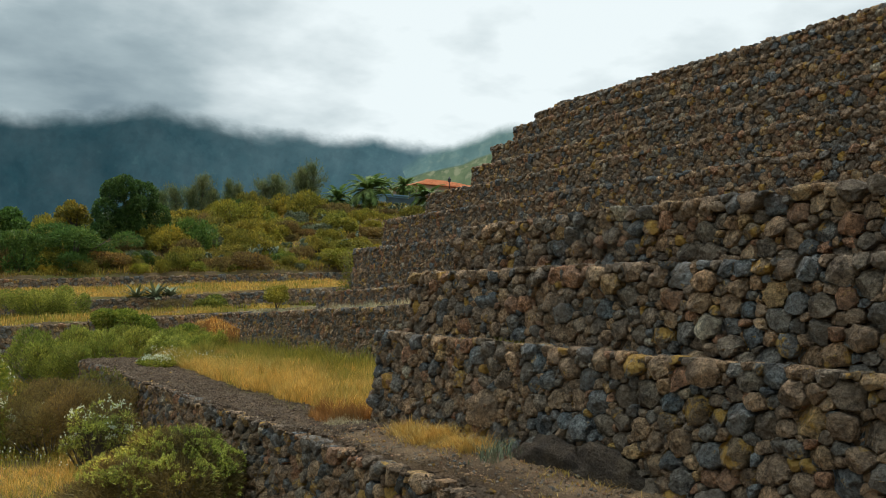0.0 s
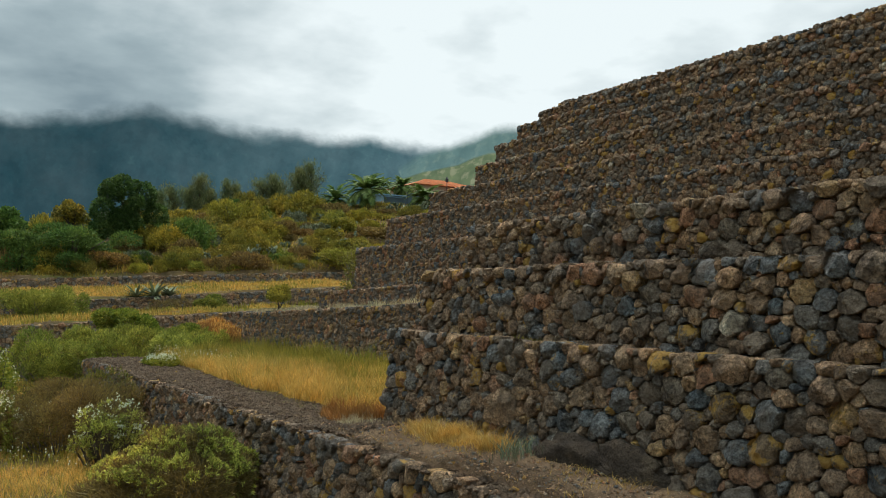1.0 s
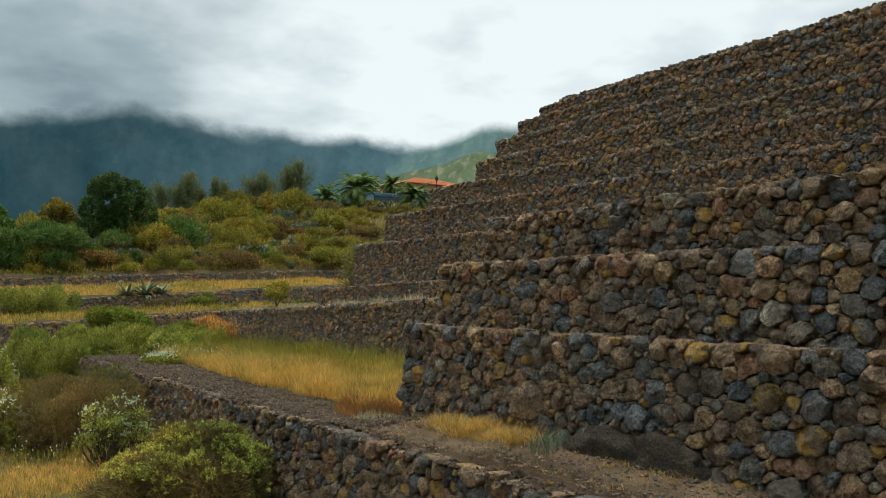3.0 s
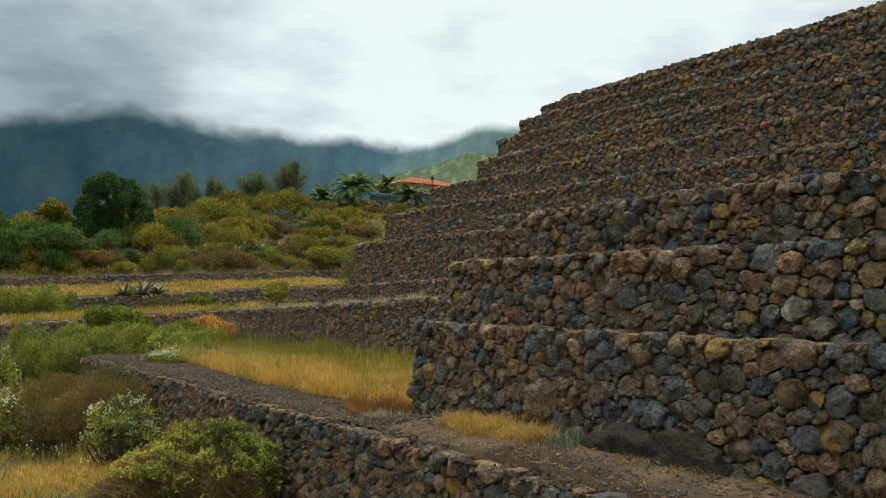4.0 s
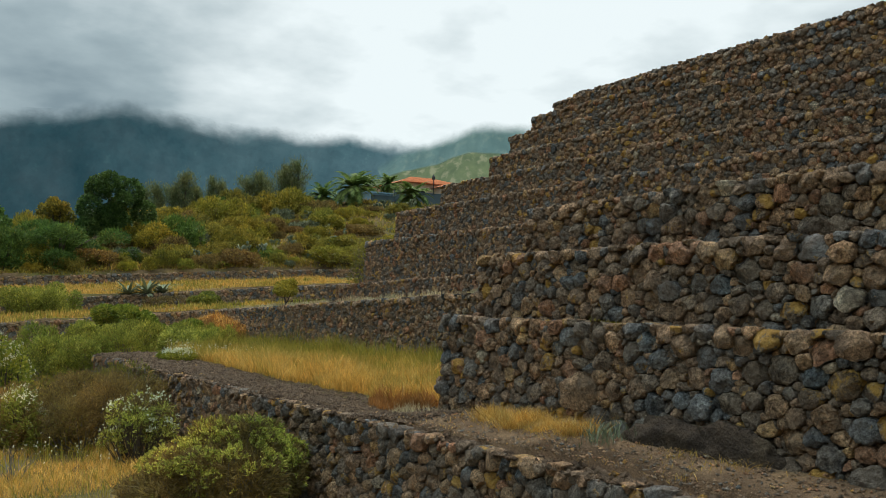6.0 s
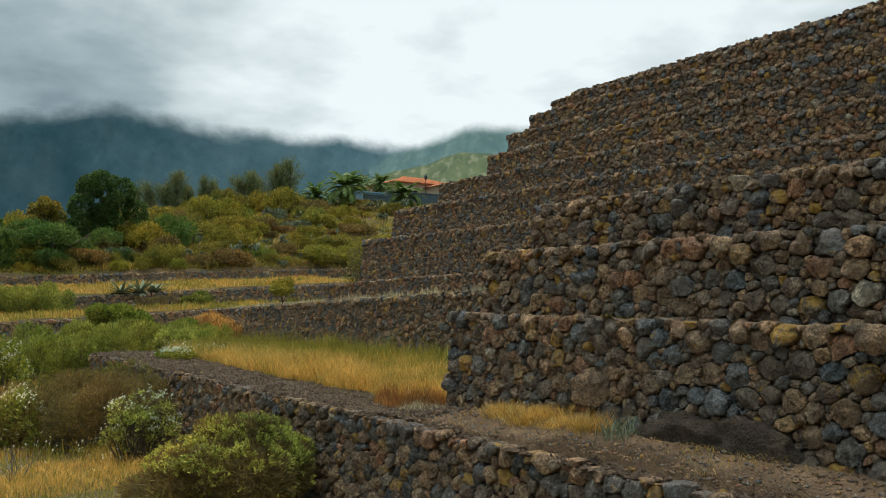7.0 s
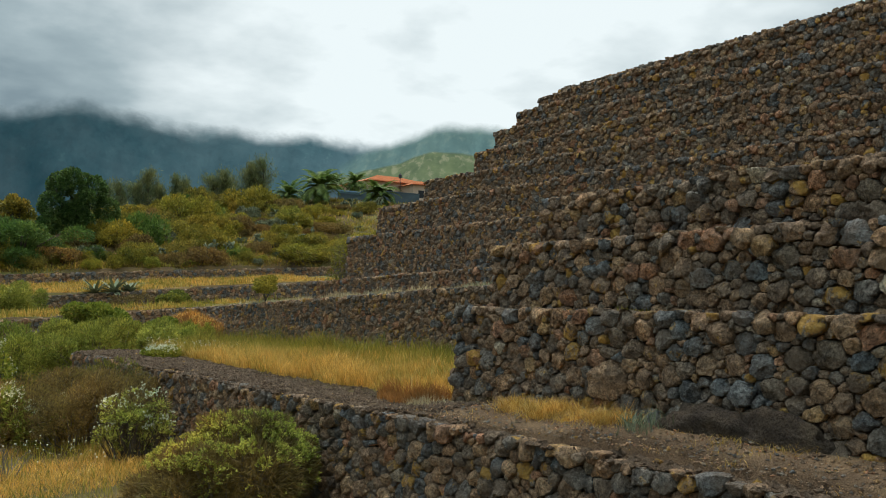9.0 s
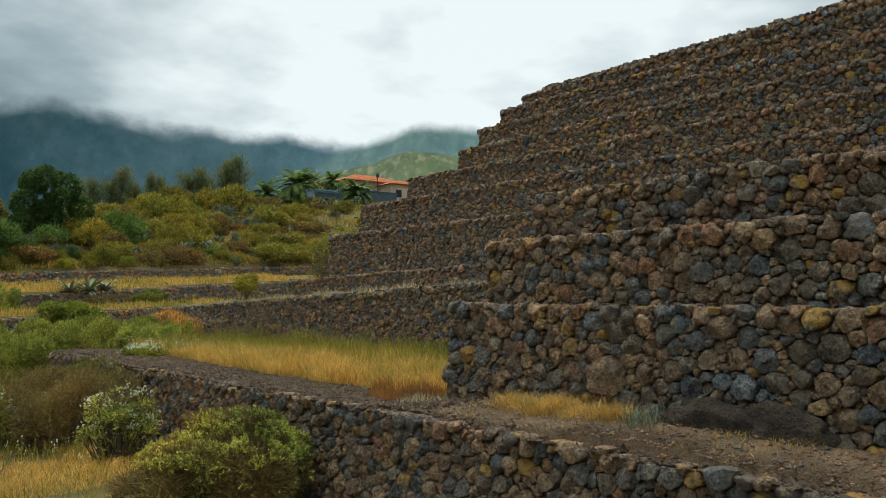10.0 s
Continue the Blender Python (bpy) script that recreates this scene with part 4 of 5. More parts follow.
def shrub(name, label, category, pos, size, mat, n, leaf, seed, count=7, group="", tuft=0, flowers=0, stem_mat=None, shell=0.35, turn=0.0, inner=0, bare=0.0, lumps=None, up=0.25, small=False, gaps=-2.0):
    rng = np.random.default_rng(seed)
    root = empty(name, pose(*pos, 0, 0, turn), label, category, group)
    lumps = lumps or lumps_for(rng, size, count, small)
    if tuft:
        p, nm = lump_points(rng, n // tuft, lumps, shell)
        keep = (p[:, 2] > bare * size[2]) | (rng.random(len(p)) < 0.14)
        keep &= np.array([noise.noise((q[0] * 4.5, q[1] * 4.5, q[2] * 4.5 + seed)) > gaps for q in p])
        p, nm = p[keep], nm[keep]
        hub = np.repeat(p, tuft, 0)
        hn = np.repeat(nm, tuft, 0)
        quads = leaf_quads(rng, hub + rng.normal(size=hub.shape) * leaf[0] * 0.35, hn, leaf[0], leaf[1], 0.75, up)
    else:
        p, nm = lump_points(rng, n, lumps, shell)
        quads = leaf_quads(rng, p, nm, leaf[0], leaf[1], 0.9, up)
    child("foliage", quads_mesh("foliage", quads, mat), root)
    if inner:
        ip, inn = lump_points(rng, inner, [(l[0], l[1], l[2], l[3] * 0.84, l[4] * 0.84, l[5] * 0.84) for l in lumps], 0.6, -0.6)
        child("twig_tangle", quads_mesh("twig_tangle", leaf_quads(rng, ip, inn, 0.12, 0.005, 0.8), RUST), root, "dry grey-brown twigs")
    tips = p[rng.choice(len(p), min(len(p), 26 if n < 5000 else 130), replace=False)]
    paths = []
    for t in tips:
        b = np.array((t[0] * 0.12, t[1] * 0.12, -0.05))
        m = b * 0.5 + t * 0.5 + np.array((t[0] * 0.12, t[1] * 0.12, -0.06 * size[2])) + rng.normal(size=3) * 0.03 * size[2]
        r = 0.012 * size[2] + 0.004
        paths.append([(b, r), (m, r * 0.7), (t * 0.97, r * 0.25)])
    child("woody_frame", mesh_of("woody_frame", *tube(paths, 4), stem_mat or BARK), root)
    if flowers:
        fp, fn = lump_points(rng, flowers // 5, lumps, 0.05, 0.45)
        fp, fn = np.repeat(fp, 5, 0) + rng.normal(size=(len(fp) * 5, 3)) * 0.035, np.repeat(fn, 5, 0)
        fp = fp + fn * 0.04
        petals = np.concatenate([leaf_quads(rng, fp + rng.normal(size=fp.shape) * 0.008, fn, 0.024, 0.009, 1.2) for _ in range(5)])
        child("blossoms", quads_mesh("blossoms", petals, PETAL), root, "small white blossoms")
    return root


LOW = -1.42
BUSH = [(0.2, 0, 0.55, 0.8, 0.85, 0.62), (-0.35, 0.1, 0.45, 0.7, 0.75, 0.5), (0.6, -0.1, 0.48, 0.5, 0.6, 0.52), (-0.75, -0.1, 0.35, 0.42, 0.5, 0.36), (0.1, -0.55, 0.45, 0.6, 0.5, 0.5),
        (0.45, 0.35, 0.75, 0.4, 0.4, 0.42), (0.05, 0.1, 0.85, 0.42, 0.42, 0.36), (-0.35, -0.35, 0.62, 0.35, 0.35, 0.3), (0.75, 0.3, 0.55, 0.38, 0.4, 0.4), (-0.95, 0.3, 0.25, 0.3, 0.35, 0.3), (0.25, -0.3, 1.02, 0.22, 0.22, 0.2), (-0.15, 0.25, 0.98, 0.2, 0.22, 0.18), (0.62, 0.0, 0.95, 0.2, 0.2, 0.18), (-0.6, 0.0, 0.68, 0.24, 0.22, 0.18), (0.95, -0.05, 0.68, 0.18, 0.2, 0.18)]
shrub("shrub", "rounded yellow-green shrub with grey woody stems by the wall", "shrub", (2.9, 11.15, LOW), (1.08, 1.1, 1.27), GREEN, 50000, (0.036, 0.0095), 101, 16, "", 14, 0, TWIG, 0.2, 0.0, 36000, 0.5, BUSH, gaps=-0.1)
STEMS = [(-0.3, 0, 0.8, 0.2, 0.22, 0.24), (0.05, 0.1, 0.93, 0.24, 0.22, 0.22), (0.36, 0, 0.84, 0.2, 0.2, 0.26), (0, 0, 0.4, 0.34, 0.3, 0.34), (-0.45, -0.1, 0.45, 0.17, 0.2, 0.2),
         (0.3, -0.1, 0.42, 0.24, 0.25, 0.28), (0.5, 0.1, 0.55, 0.14, 0.15, 0.2), (-0.12, -0.15, 0.68, 0.2, 0.2, 0.22)]
shrub("flowering_shrub", "bright green shrub with white blossom heads", "shrub", (2.75, 14.9, LOW), (0.62, 0.6, 1.15), GREEN, 9000, (0.05, 0.009), 122, 26, "", 6, 240, None, 0.6, 0.0, 2000, lumps=STEMS, up=0.5, gaps=-0.05)
shrub("shrub", "straggly reddish-brown shrub with dull leaves", "shrub", (2.2, 16.9, LOW), (1.7, 1.3, 1.35), RUST, 34000, (0.06, 0.008), 103, 34, "", 6, 0, TWIG, 0.6, 0.0, 26000, 0.2, up=1.0, small=True)
shrub("shrub", "olive shrub with upright shoots behind dry twigs", "shrub", (2.45, 18.3, LOW), (1.4, 0.9, 1.45), OLIVE, 12000, (0.07, 0.009), 123, 26, "", 6, 0, TWIG, 0.6, 0.0, 5000, 0.3, up=1.0, small=True)
shrub("flowering_shrub", "low green shrub dotted with white daisies", "shrub", (1.45, 17.4, LOW), (0.8, 0.8, 1.1), BROOM, 10000, (0.08, 0.01), 104, 24, "", 5, 700, None, 0.6, up=0.8, small=True)
shrub("shrub", "olive shrub sprawling against the retaining wall", "shrub", (2.95, 18.6, LOW), (0.85, 1.5, 1.05), OLIVE, 12000, (0.1, 0.012), 105, 18, "", 5, 0, TWIG, 0.5, 0.0, 6000, up=0.7, small=True)
shrub("shrub", "broad green broom shrub beyond the wall's end", "shrub", (5.1, 26.8, -0.95), (1.9, 1.5, 1.5), BROOM, 46000, (0.085, 0.012), 106, 36, "", 5, 0, TWIG, 0.5, 0.0, 5000, up=1.2, small=True)
shrub("shrub", "tall green broom shrub on the lower ground", "shrub", (3.7, 28.0, -1.35), (1.45, 1.4, 1.85), BROOM, 32000, (0.09, 0.013), 107, 30, "", 5, 0, TWIG, 0.5, 0.0, 4000, up=1.2, small=True)
shrub("shrub", "small yellow-green shrub by the rubble edge", "shrub", (6.2, 25.0, -0.35), (0.62, 0.6, 0.72), GREEN, 6000, (0.09, 0.014), 108, 14, "", 5, up=0.8, small=True)
shrub("shrub", "dense dark green shrub below a terrace wall", "shrub", (6.9, 34.5, -0.55), (1.3, 1.2, 1.5), MID, 8000, (0.12, 0.03), 109, 7)
shrub("shrub", "bright green shrub on the lower ground", "shrub", (0.7, 22.5, LOW), (1.2, 1.2, 1.05), BROOM, 20000, (0.075, 0.012), 110, 24, "", 5, up=0.8, small=True)
shrub("shrub", "leafy green shrub with pale tips", "shrub", (0.95, 19.6, LOW), (0.95, 0.9, 2.0), MID, 12000, (0.09, 0.016), 111, 24, "", 5, 620, None, 0.5, up=0.5, small=True)
shrub("shrub", "yellow-green shrub leaning on the plot's end wall", "shrub", (7.75, 27.6, -0.55), (0.8, 0.8, 1.0), BROOM, 15000, (0.08, 0.012), 112, 22, "", 5, 0, None, 0.5, up=1.2, small=True)
shrub("shrub", "low blue-green shrub on a rubble bank", "shrub", (8.2, 32.0, -0.3), (0.9, 0.8, 0.75), MID, 5000, (0.1, 0.022), 113, 6)
shrub("flowering_shrub", "low patch of white daisies on the rubble edge", "shrub", (5.0, 20.8, -0.2), (0.5, 1.0, 0.25), MID, 3000, (0.07, 0.014), 114, 6, "", 0, 420)
shrub("shrub", "rounded pale green shrub before a terrace wall", "shrub", (5.0, 47.5, 0.1), (2.0, 1.6, 1.85), BROOM, 24000, (0.13, 0.02), 115, 26, "", 0, 0, TWIG, 0.6, 0.0, 3000, up=0.9, small=True)
shrub("shrub", "low green shrub before a terrace wall", "shrub", (13.9, 48.3, 0.55), (1.0, 0.8, 1.0), MID, 4000, (0.14, 0.03), 116, 6)
shrub("shrub", "leafless grey-brown shrub before a terrace wall", "shrub", (11.4, 48.4, 0.45), (1.2, 0.7, 0.85), RUST, 2500, (0.12, 0.015), 117, 6, "", 0, 0, TWIG)
shrub("shrub", "dark grey shrub at the pyramid's flank", "shrub", (13.8, 26.6, 1.0), (1.2, 1.2, 2.4), OLIVE, 5000, (0.11, 0.016), 118, 9, "", 0, 0, TWIG, 0.7, 0.0, 5000)
shrub("shrub", "dark green shrub on the slope", "shrub", (0.8, 46.0, 0.0), (1.7, 1.4, 1.6), RUST, 8000, (0.13, 0.03), 119, 7)


def daisies(label, spots, seed):
    """Small white flower heads on thin stalks."""
    rng = np.random.default_rng(seed)
    heads, stalks = [], []
    for x, y in spots:
        z = height(x, y)
        h = rng.uniform(0.15, 0.4)
        top = np.array((x + rng.normal() * 0.04, y + rng.normal() * 0.04, z + h))
        stalks.append(((x - 0.002, y, z), (x + 0.002, y, z), top + (0.002, 0, 0), top - (0.002, 0, 0)))
        r, tip = rng.uniform(0.009, 0.015), rng.normal(size=2) * 0.008
        for a in (0, 1.05, 2.09):
            u = np.array((math.cos(a), math.sin(a), 0)) * r
            v = np.array((-math.sin(a), math.cos(a), 0)) * r * 0.4
            w = np.array((0, 0, tip[0]))
            heads.append((top - u - v + w, top + u - v - w, top + u + v - w, top - u + v + w))
    root = tagged(new("daisies", quads_mesh("daisies", heads, PETAL)), label, "flowers", kind="stuff")
    child("stalks", quads_mesh("stalks", stalks, GRASS), root, kind="stuff")


daisies("white daisies scattered in the low grass", tufts(80, 13, 9, 0.9, 2.4, 14.6, 16.6, 0.16), 80)
daisies("white daisies along the rubble edge", tufts(81, 9, 30, 4.9, 6.6, 20.5, 23.5, 0.18), 81)


def dead_bush(pos, size, seed):
    root = empty("dead_bush", pose(*pos), "leafless bush of bleached grey twigs", "shrub")
    rng = random.Random(seed)
    for _ in range(9):
        paths = []
        a, tilt = rng.uniform(0, 6.28), rng.uniform(0.1, 0.9)
        tips = [(Vector((0, 0, -0.05)), Vector((math.cos(a) * math.sin(tilt), math.sin(a) * math.sin(tilt), math.cos(tilt))), size * 0.4, 0.012)]
        for gen in range(4):
            nxt = []
            for p, d, ln, r in tips:
                q = p + d * ln
                paths.append([(p, r), (q, r * 0.6)])
                for _ in range(2):
                    e = (d + Vector((rng.uniform(-0.7, 0.7), rng.uniform(-0.7, 0.7), rng.uniform(-0.2, 0.5)))).normalized()
                    nxt.append((q, e, ln * rng.uniform(0.55, 0.8), r * 0.6))
            tips = nxt
        child("branch", mesh_of("branch", *tube(paths, 4), TWIG), root)
    return root


dead_bush((0.85, 14.4, LOW), 0.62, 3)
dead_bush((7.9, 63.6, 2.6), 1.6, 4)


def small_tree(pos):
    root = empty("small_tree", pose(*pos), "slender young tree with airy yellow-green foliage", "tree")
    rng = np.random.default_rng(77)
    v, f = tube([[((0, 0, -0.05), 0.03), ((0.02, 0, 0.25), 0.022), ((-0.1, 0.1, 0.6), 0.01)], [((0, 0, 0.1), 0.02), ((0.15, -0.1, 0.5), 0.01)],
                 [((0, 0, 0.15), 0.018), ((-0.12, -0.15, 0.55), 0.008)]], 5)
    child("trunk", mesh_of("trunk", v, f, BARK), root)
    p, nm = lump_points(rng, 3000, [(0, 0, 0.72, 0.34, 0.4, 0.2), (0.25, 0.42, 0.58, 0.3, 0.35, 0.16), (-0.25, -0.4, 0.6, 0.32, 0.32, 0.17), (0.1, -0.2, 0.86, 0.2, 0.25, 0.12)], 0.9, -1)
    child("crown", quads_mesh("crown", leaf_quads(rng, p, nm, 0.09, 0.018), YELLOW), root)


small_tree((10.25, 27.2, 0.93))


def agave(pos, size, seed):
    root = empty("agave", pose(*pos), "grey-green agave rosette on the wall's top", "agave")
    rng = random.Random(seed)
    for k in range(44):
        a, tilt, ln = k * 2.4, rng.uniform(0.45, 1.5), size * rng.uniform(0.6, 1.15)
        verts, faces = [], []
        for i in range(6):
            t = i / 5
            r = ln * t * math.sin(tilt + 0.25 * t)
            z = ln * t * math.cos(tilt + 0.25 * t)
            w = 0.1 * size * (1 - t) ** 0.7 * (0.7 + t) + 0.004
            for s, dz in ((-1, 0.04), (0, 0.0), (1, 0.04)):
                verts.append((math.cos(a) * r - math.sin(a) * w * s, math.sin(a) * r + math.cos(a) * w * s, z + dz * size * (1 - t)))
        for i in range(5):
            for s in (0, 1):
                q = i * 3 + s
                faces.append((q, q + 1, q + 4, q + 3))
        child("leaf", mesh_of("leaf", verts, faces, AGAVE), root)


agave((11.1, 50.0, 1.4), 1.15, 5)
agave((10.1, 50.0, 1.36), 1.05, 6)
agave((12.0, 50.1, 1.42), 0.9, 8)
agave((-1.5, 47.0, 0.1), 1.0, 7)


def prickly_pear(label, pos, size, seed, group="cacti on the slope"):
    root = empty("prickly_pear", pose(*pos), label, "cactus", group)
    rng = random.Random(seed)
    tips = [(Vector((rng.uniform(-0.5, 0.5) * size, rng.uniform(-0.5, 0.5) * size, 0)), 0) for _ in range(5)]
    made = 0
    while tips and made < 64:
        p, gen = tips.pop(0)
        made += 1
        up = Vector((rng.uniform(-0.75, 0.75), rng.uniform(-0.75, 0.75), 1)).normalized()
        h = size * rng.uniform(0.13, 0.2)
        side = up.cross(Vector((rng.uniform(-1, 1), rng.uniform(-1, 1), 0.1))).normalized()
        thick = up.cross(side)
        verts, faces = [p.copy()], []
        for i, (t, w) in enumerate(((0.15, 0.16), (0.45, 0.33), (0.75, 0.36), (0.95, 0.18))):
            for j in range(8):
                an = j * math.pi / 4
                verts.append(p + up * h * t + side * math.cos(an) * h * w + thick * math.sin(an) * h * w * 0.2)
        verts.append(p + up * h)
        for j in range(8):
            faces.append((0, 1 + (j + 1) % 8, 1 + j))
            faces.append((33, 25 + j, 25 + (j + 1) % 8))
            for i in range(3):
                q = 1 + i * 8
                faces.append((q + j, q + (j + 1) % 8, q + 8 + (j + 1) % 8, q + 8 + j))
        child("pad", mesh_of("pad", verts, faces, GREY, True), root)
        if gen < 5:
            for _ in range(2 if gen else 3):
                tips.append((p + up * h * 0.93 + side * rng.uniform(-0.2, 0.2) * h, gen + 1))
    return root


def far_plants():
    """Scrub on the slope: a few kinds, built once and copied."""
    kinds = []
    for label, mat, size, n, sd in (("rounded olive shrub on the slope", OLIVE, (2.1, 1.9, 1.5), 6000, 201), ("yellowish shrub on the slope", YELLOW, (1.9, 1.8, 1.4), 5600, 202),
                                    ("green shrub on the slope", MID, (1.6, 1.5, 1.5), 4600, 203), ("rusty dry shrub on the slope", RUST, (1.8, 1.7, 1.2), 4600, 204),
                                    ("broad olive-yellow shrub on the slope", YELLOW, (2.7, 2.2, 1.6), 7000, 205), ("dense dark green shrub on the slope", DARK, (1.5, 1.5, 1.8), 3600, 206),
                                    ("grey-green shrub on the slope", GREY, (1.2, 1.2, 1.1), 2700, 207)):
        x, y = -6.0 + len(kinds) * 3.2, 66.0
        kinds.append(shrub("shrub", label, "shrub", (x, y, height(x, y) - 0.1), size, mat, n, (0.22, 0.04), sd, 34, "scrub on the slope", shell=0.55, small=True, up=0.45))
    rng = random.Random(9)
    weights = (0, 0, 0, 1, 1, 4, 4, 4, 4, 3, 3, 3, 2, 6, 6, 5)
    spots = []
    tries = 0
    while len(spots) < 222 and tries < 9000:
        tries += 1
        y = rng.uniform(63.5, 96)
        x = rng.uniform(-0.05 * y, 0.62 * y)
        if all((x - a) ** 2 + ((y - b) * 0.8) ** 2 > 1.6 ** 2 for a, b in spots) and not (39 < x < 64 and y > 84):
            spots.append((x, y))
            k = kinds[rng.choice(weights if x > 9 else (5, 5, 5, 2, 0, 6, 3))]
            sc = rng.uniform(0.4, 1.25) * (0.55 if x > 37 and y > 68 else 1.0)
            copy_thing(k, pose(x, y, height(x, y) - 0.15, 0, 0, rng.uniform(0, 360)) @ Matrix.Diagonal((sc, sc, sc * rng.uniform(0.75, 1.5), 1)))
    for k in range(48):
        x, y, sc = rng.uniform(-2, 36), rng.uniform(62.7, 65.4), rng.uniform(0.2, 0.5)
        copy_thing(kinds[rng.choice((0, 1, 2, 3, 6, 0, 4))], pose(x, y, height(x, y) - 0.1, 0, 0, rng.uniform(0, 360)) @ Matrix.Diagonal((sc, sc, sc * rng.uniform(0.8, 1.4), 1)))
    for k, (x, y, s) in enumerate(((31.0, 68.0, 2.2), (27.5, 66.5, 2.0), (22.5, 65.5, 2.2), (19.0, 65.0, 1.8), (33.5, 72, 2.0), (12.6, 67.5, 1.6), (45.0, 84.0, 2.4),
                                   (49.0, 85.0, 2.2), (16.0, 74.5, 2.4), (7.2, 71.0, 2.6), (34.0, 80.0, 2.0))):
        prickly_pear("clump of grey-green prickly pear among the scrub", (x, y, height(x, y) - 0.05), s, 300 + k)


far_plants()
strip = lambda x, y: tufty(x, y, 15.0, 0.35, -0.3)
grass("low_scrub", "low olive scrub along the top of a terrace wall", scatter(43, 9000, strip, -5, 37, 62.3, 66.2), 0.1, 0.42, 0.03, OLIVE, 43, 0.9)
grass("low_scrub", "low brown scrub along the top of a terrace wall", scatter(44, 7000, lambda x, y: not strip(x, y) or tufty(x, y, 16.0, 0.6, 0.1), -5, 37, 62.3, 66.2), 0.08, 0.35, 0.028, RUST, 44, 0.9)
grass("low_scrub", "low dry scrub covering the slope", scatter(41, 26000, lambda x, y: -0.06 * y < x < 0.65 * y and tufty(x, y, 11.0, 0.16, -0.12), -6, 62, 62.6, 97), 0.15, 0.55, 0.035, OLIVE, 41, 0.9)
grass("dry_grass", "dry golden grass between shrubs on the slope", scatter(42, 22000, lambda x, y: -0.06 * y < x < 0.65 * y and tufty(x, y, 12.0, 0.2, -0.05), -6, 62, 62.6, 97), 0.12, 0.4, 0.03, STRAW, 42, 0.7)


def broad_tree(label, pos, crown, mat, seed, n=9000, leaf=(0.24, 0.075)):
    root = empty("tree", pose(*pos), label, "tree")
    rng = np.random.default_rng(seed)
    hgt = crown[2]
    paths = [[((0, 0, -0.3), 0.22), ((0.05, 0.05, hgt * 0.3), 0.16), ((0, 0, hgt * 0.6), 0.08)]]
    for k in range(7):
        a = k * 0.9 + 0.3
        paths.append([((0, 0, hgt * 0.22), 0.1), ((math.cos(a) * crown[0] * 0.35, math.sin(a) * crown[1] * 0.35, hgt * 0.45), 0.06),
                      ((math.cos(a) * crown[0] * 0.7, math.sin(a) * crown[1] * 0.7, hgt * 0.65), 0.02)])
    child("trunk", mesh_of("trunk", *tube(paths, 6), BARK, True), root)
    lumps = []
    for k in range(22):
        a, f = rng.uniform(0, 6.28), rng.uniform(0.15, 0.9)
        z = hgt * rng.uniform(0.12, 0.82)
        f *= 1.1 - 0.55 * max(0, z / hgt - 0.5)
        s = rng.uniform(0.18, 0.36)
        lumps.append((math.cos(a) * crown[0] * f, math.sin(a) * crown[1] * f, z, crown[0] * s, crown[1] * s, hgt * s * 0.55))
    p, nm = lump_points(rng, n, lumps, 0.4, -0.6)
    child("crown", quads_mesh("crown", leaf_quads(rng, p, nm, *leaf), mat), root)
    return root


broad_tree("dense dark green tree rising above the scrub", (13.2, 72, 5.6), (2.9, 2.6, 5.9), DARK, 401, 24000, (0.2, 0.06))
broad_tree("feathery green tree with drooping grey branches", (8.6, 65.0, 3.0), (3.9, 2.4, 4.0), DARK, 402, 17000, (0.3, 0.03))
broad_tree("small leafy tree behind the scrub", (10.2, 78, 6.6), (1.6, 1.6, 3.0), OLIVE, 403, 4000)
broad_tree("dark rounded tree at the slope's edge", (3.4, 76, 5.6), (2.6, 2.2, 3.2), DARK, 404, 7000)
broad_tree("green tree beside the scrub", (2.5, 66, 3.0), (2.4, 2.0, 3.0), MID, 405, 6000)


def conifer(label, pos, tall, spread, seed):
    root = empty("casuarina", pose(*pos), label, "tree", "feathery trees on the skyline")
    rng = np.random.default_rng(seed)
    paths = [[((0, 0, -0.4), 0.16), ((0, 0, tall * 0.5), 0.1), ((0.05, 0, tall * 0.96), 0.02)]]
    pts = []
    for k in range(54):
        z = tall * rng.uniform(0.02, 0.92)
        a = rng.uniform(0, 6.28)
        ln = spread * rng.uniform(0.3, 1.5) * (1.15 - z / tall) ** 0.5
        b = np.array((0, 0, z))
        e = b + np.array((math.cos(a) * ln, math.sin(a) * ln, ln * rng.uniform(0.5, 1.3)))
        e[2] = min(e[2], tall * rng.uniform(0.9, 1.03))
        paths.append([(b, 0.03), (b * 0.5 + e * 0.5, 0.02), (e, 0.006)])
        for _ in range(60):
            t = rng.uniform(0.1, 1.0)
            pts.append(b + (e - b) * t + rng.normal(size=3) * (0.2, 0.2, 0.3))
    child("trunk", mesh_of("trunk", *tube(paths[:1], 5), BARK), root)
    child("branches", mesh_of("branches", *tube(paths[1:], 4), BARK), root, kind="stuff")
    p = np.array(pts)
    nm = np.tile((0, 0, 1.0), (len(p), 1)) * 0.8
    child("crown", quads_mesh("crown", leaf_quads(rng, p, nm, 0.42, 0.022, 0.5), NEEDLE), root)
    return root


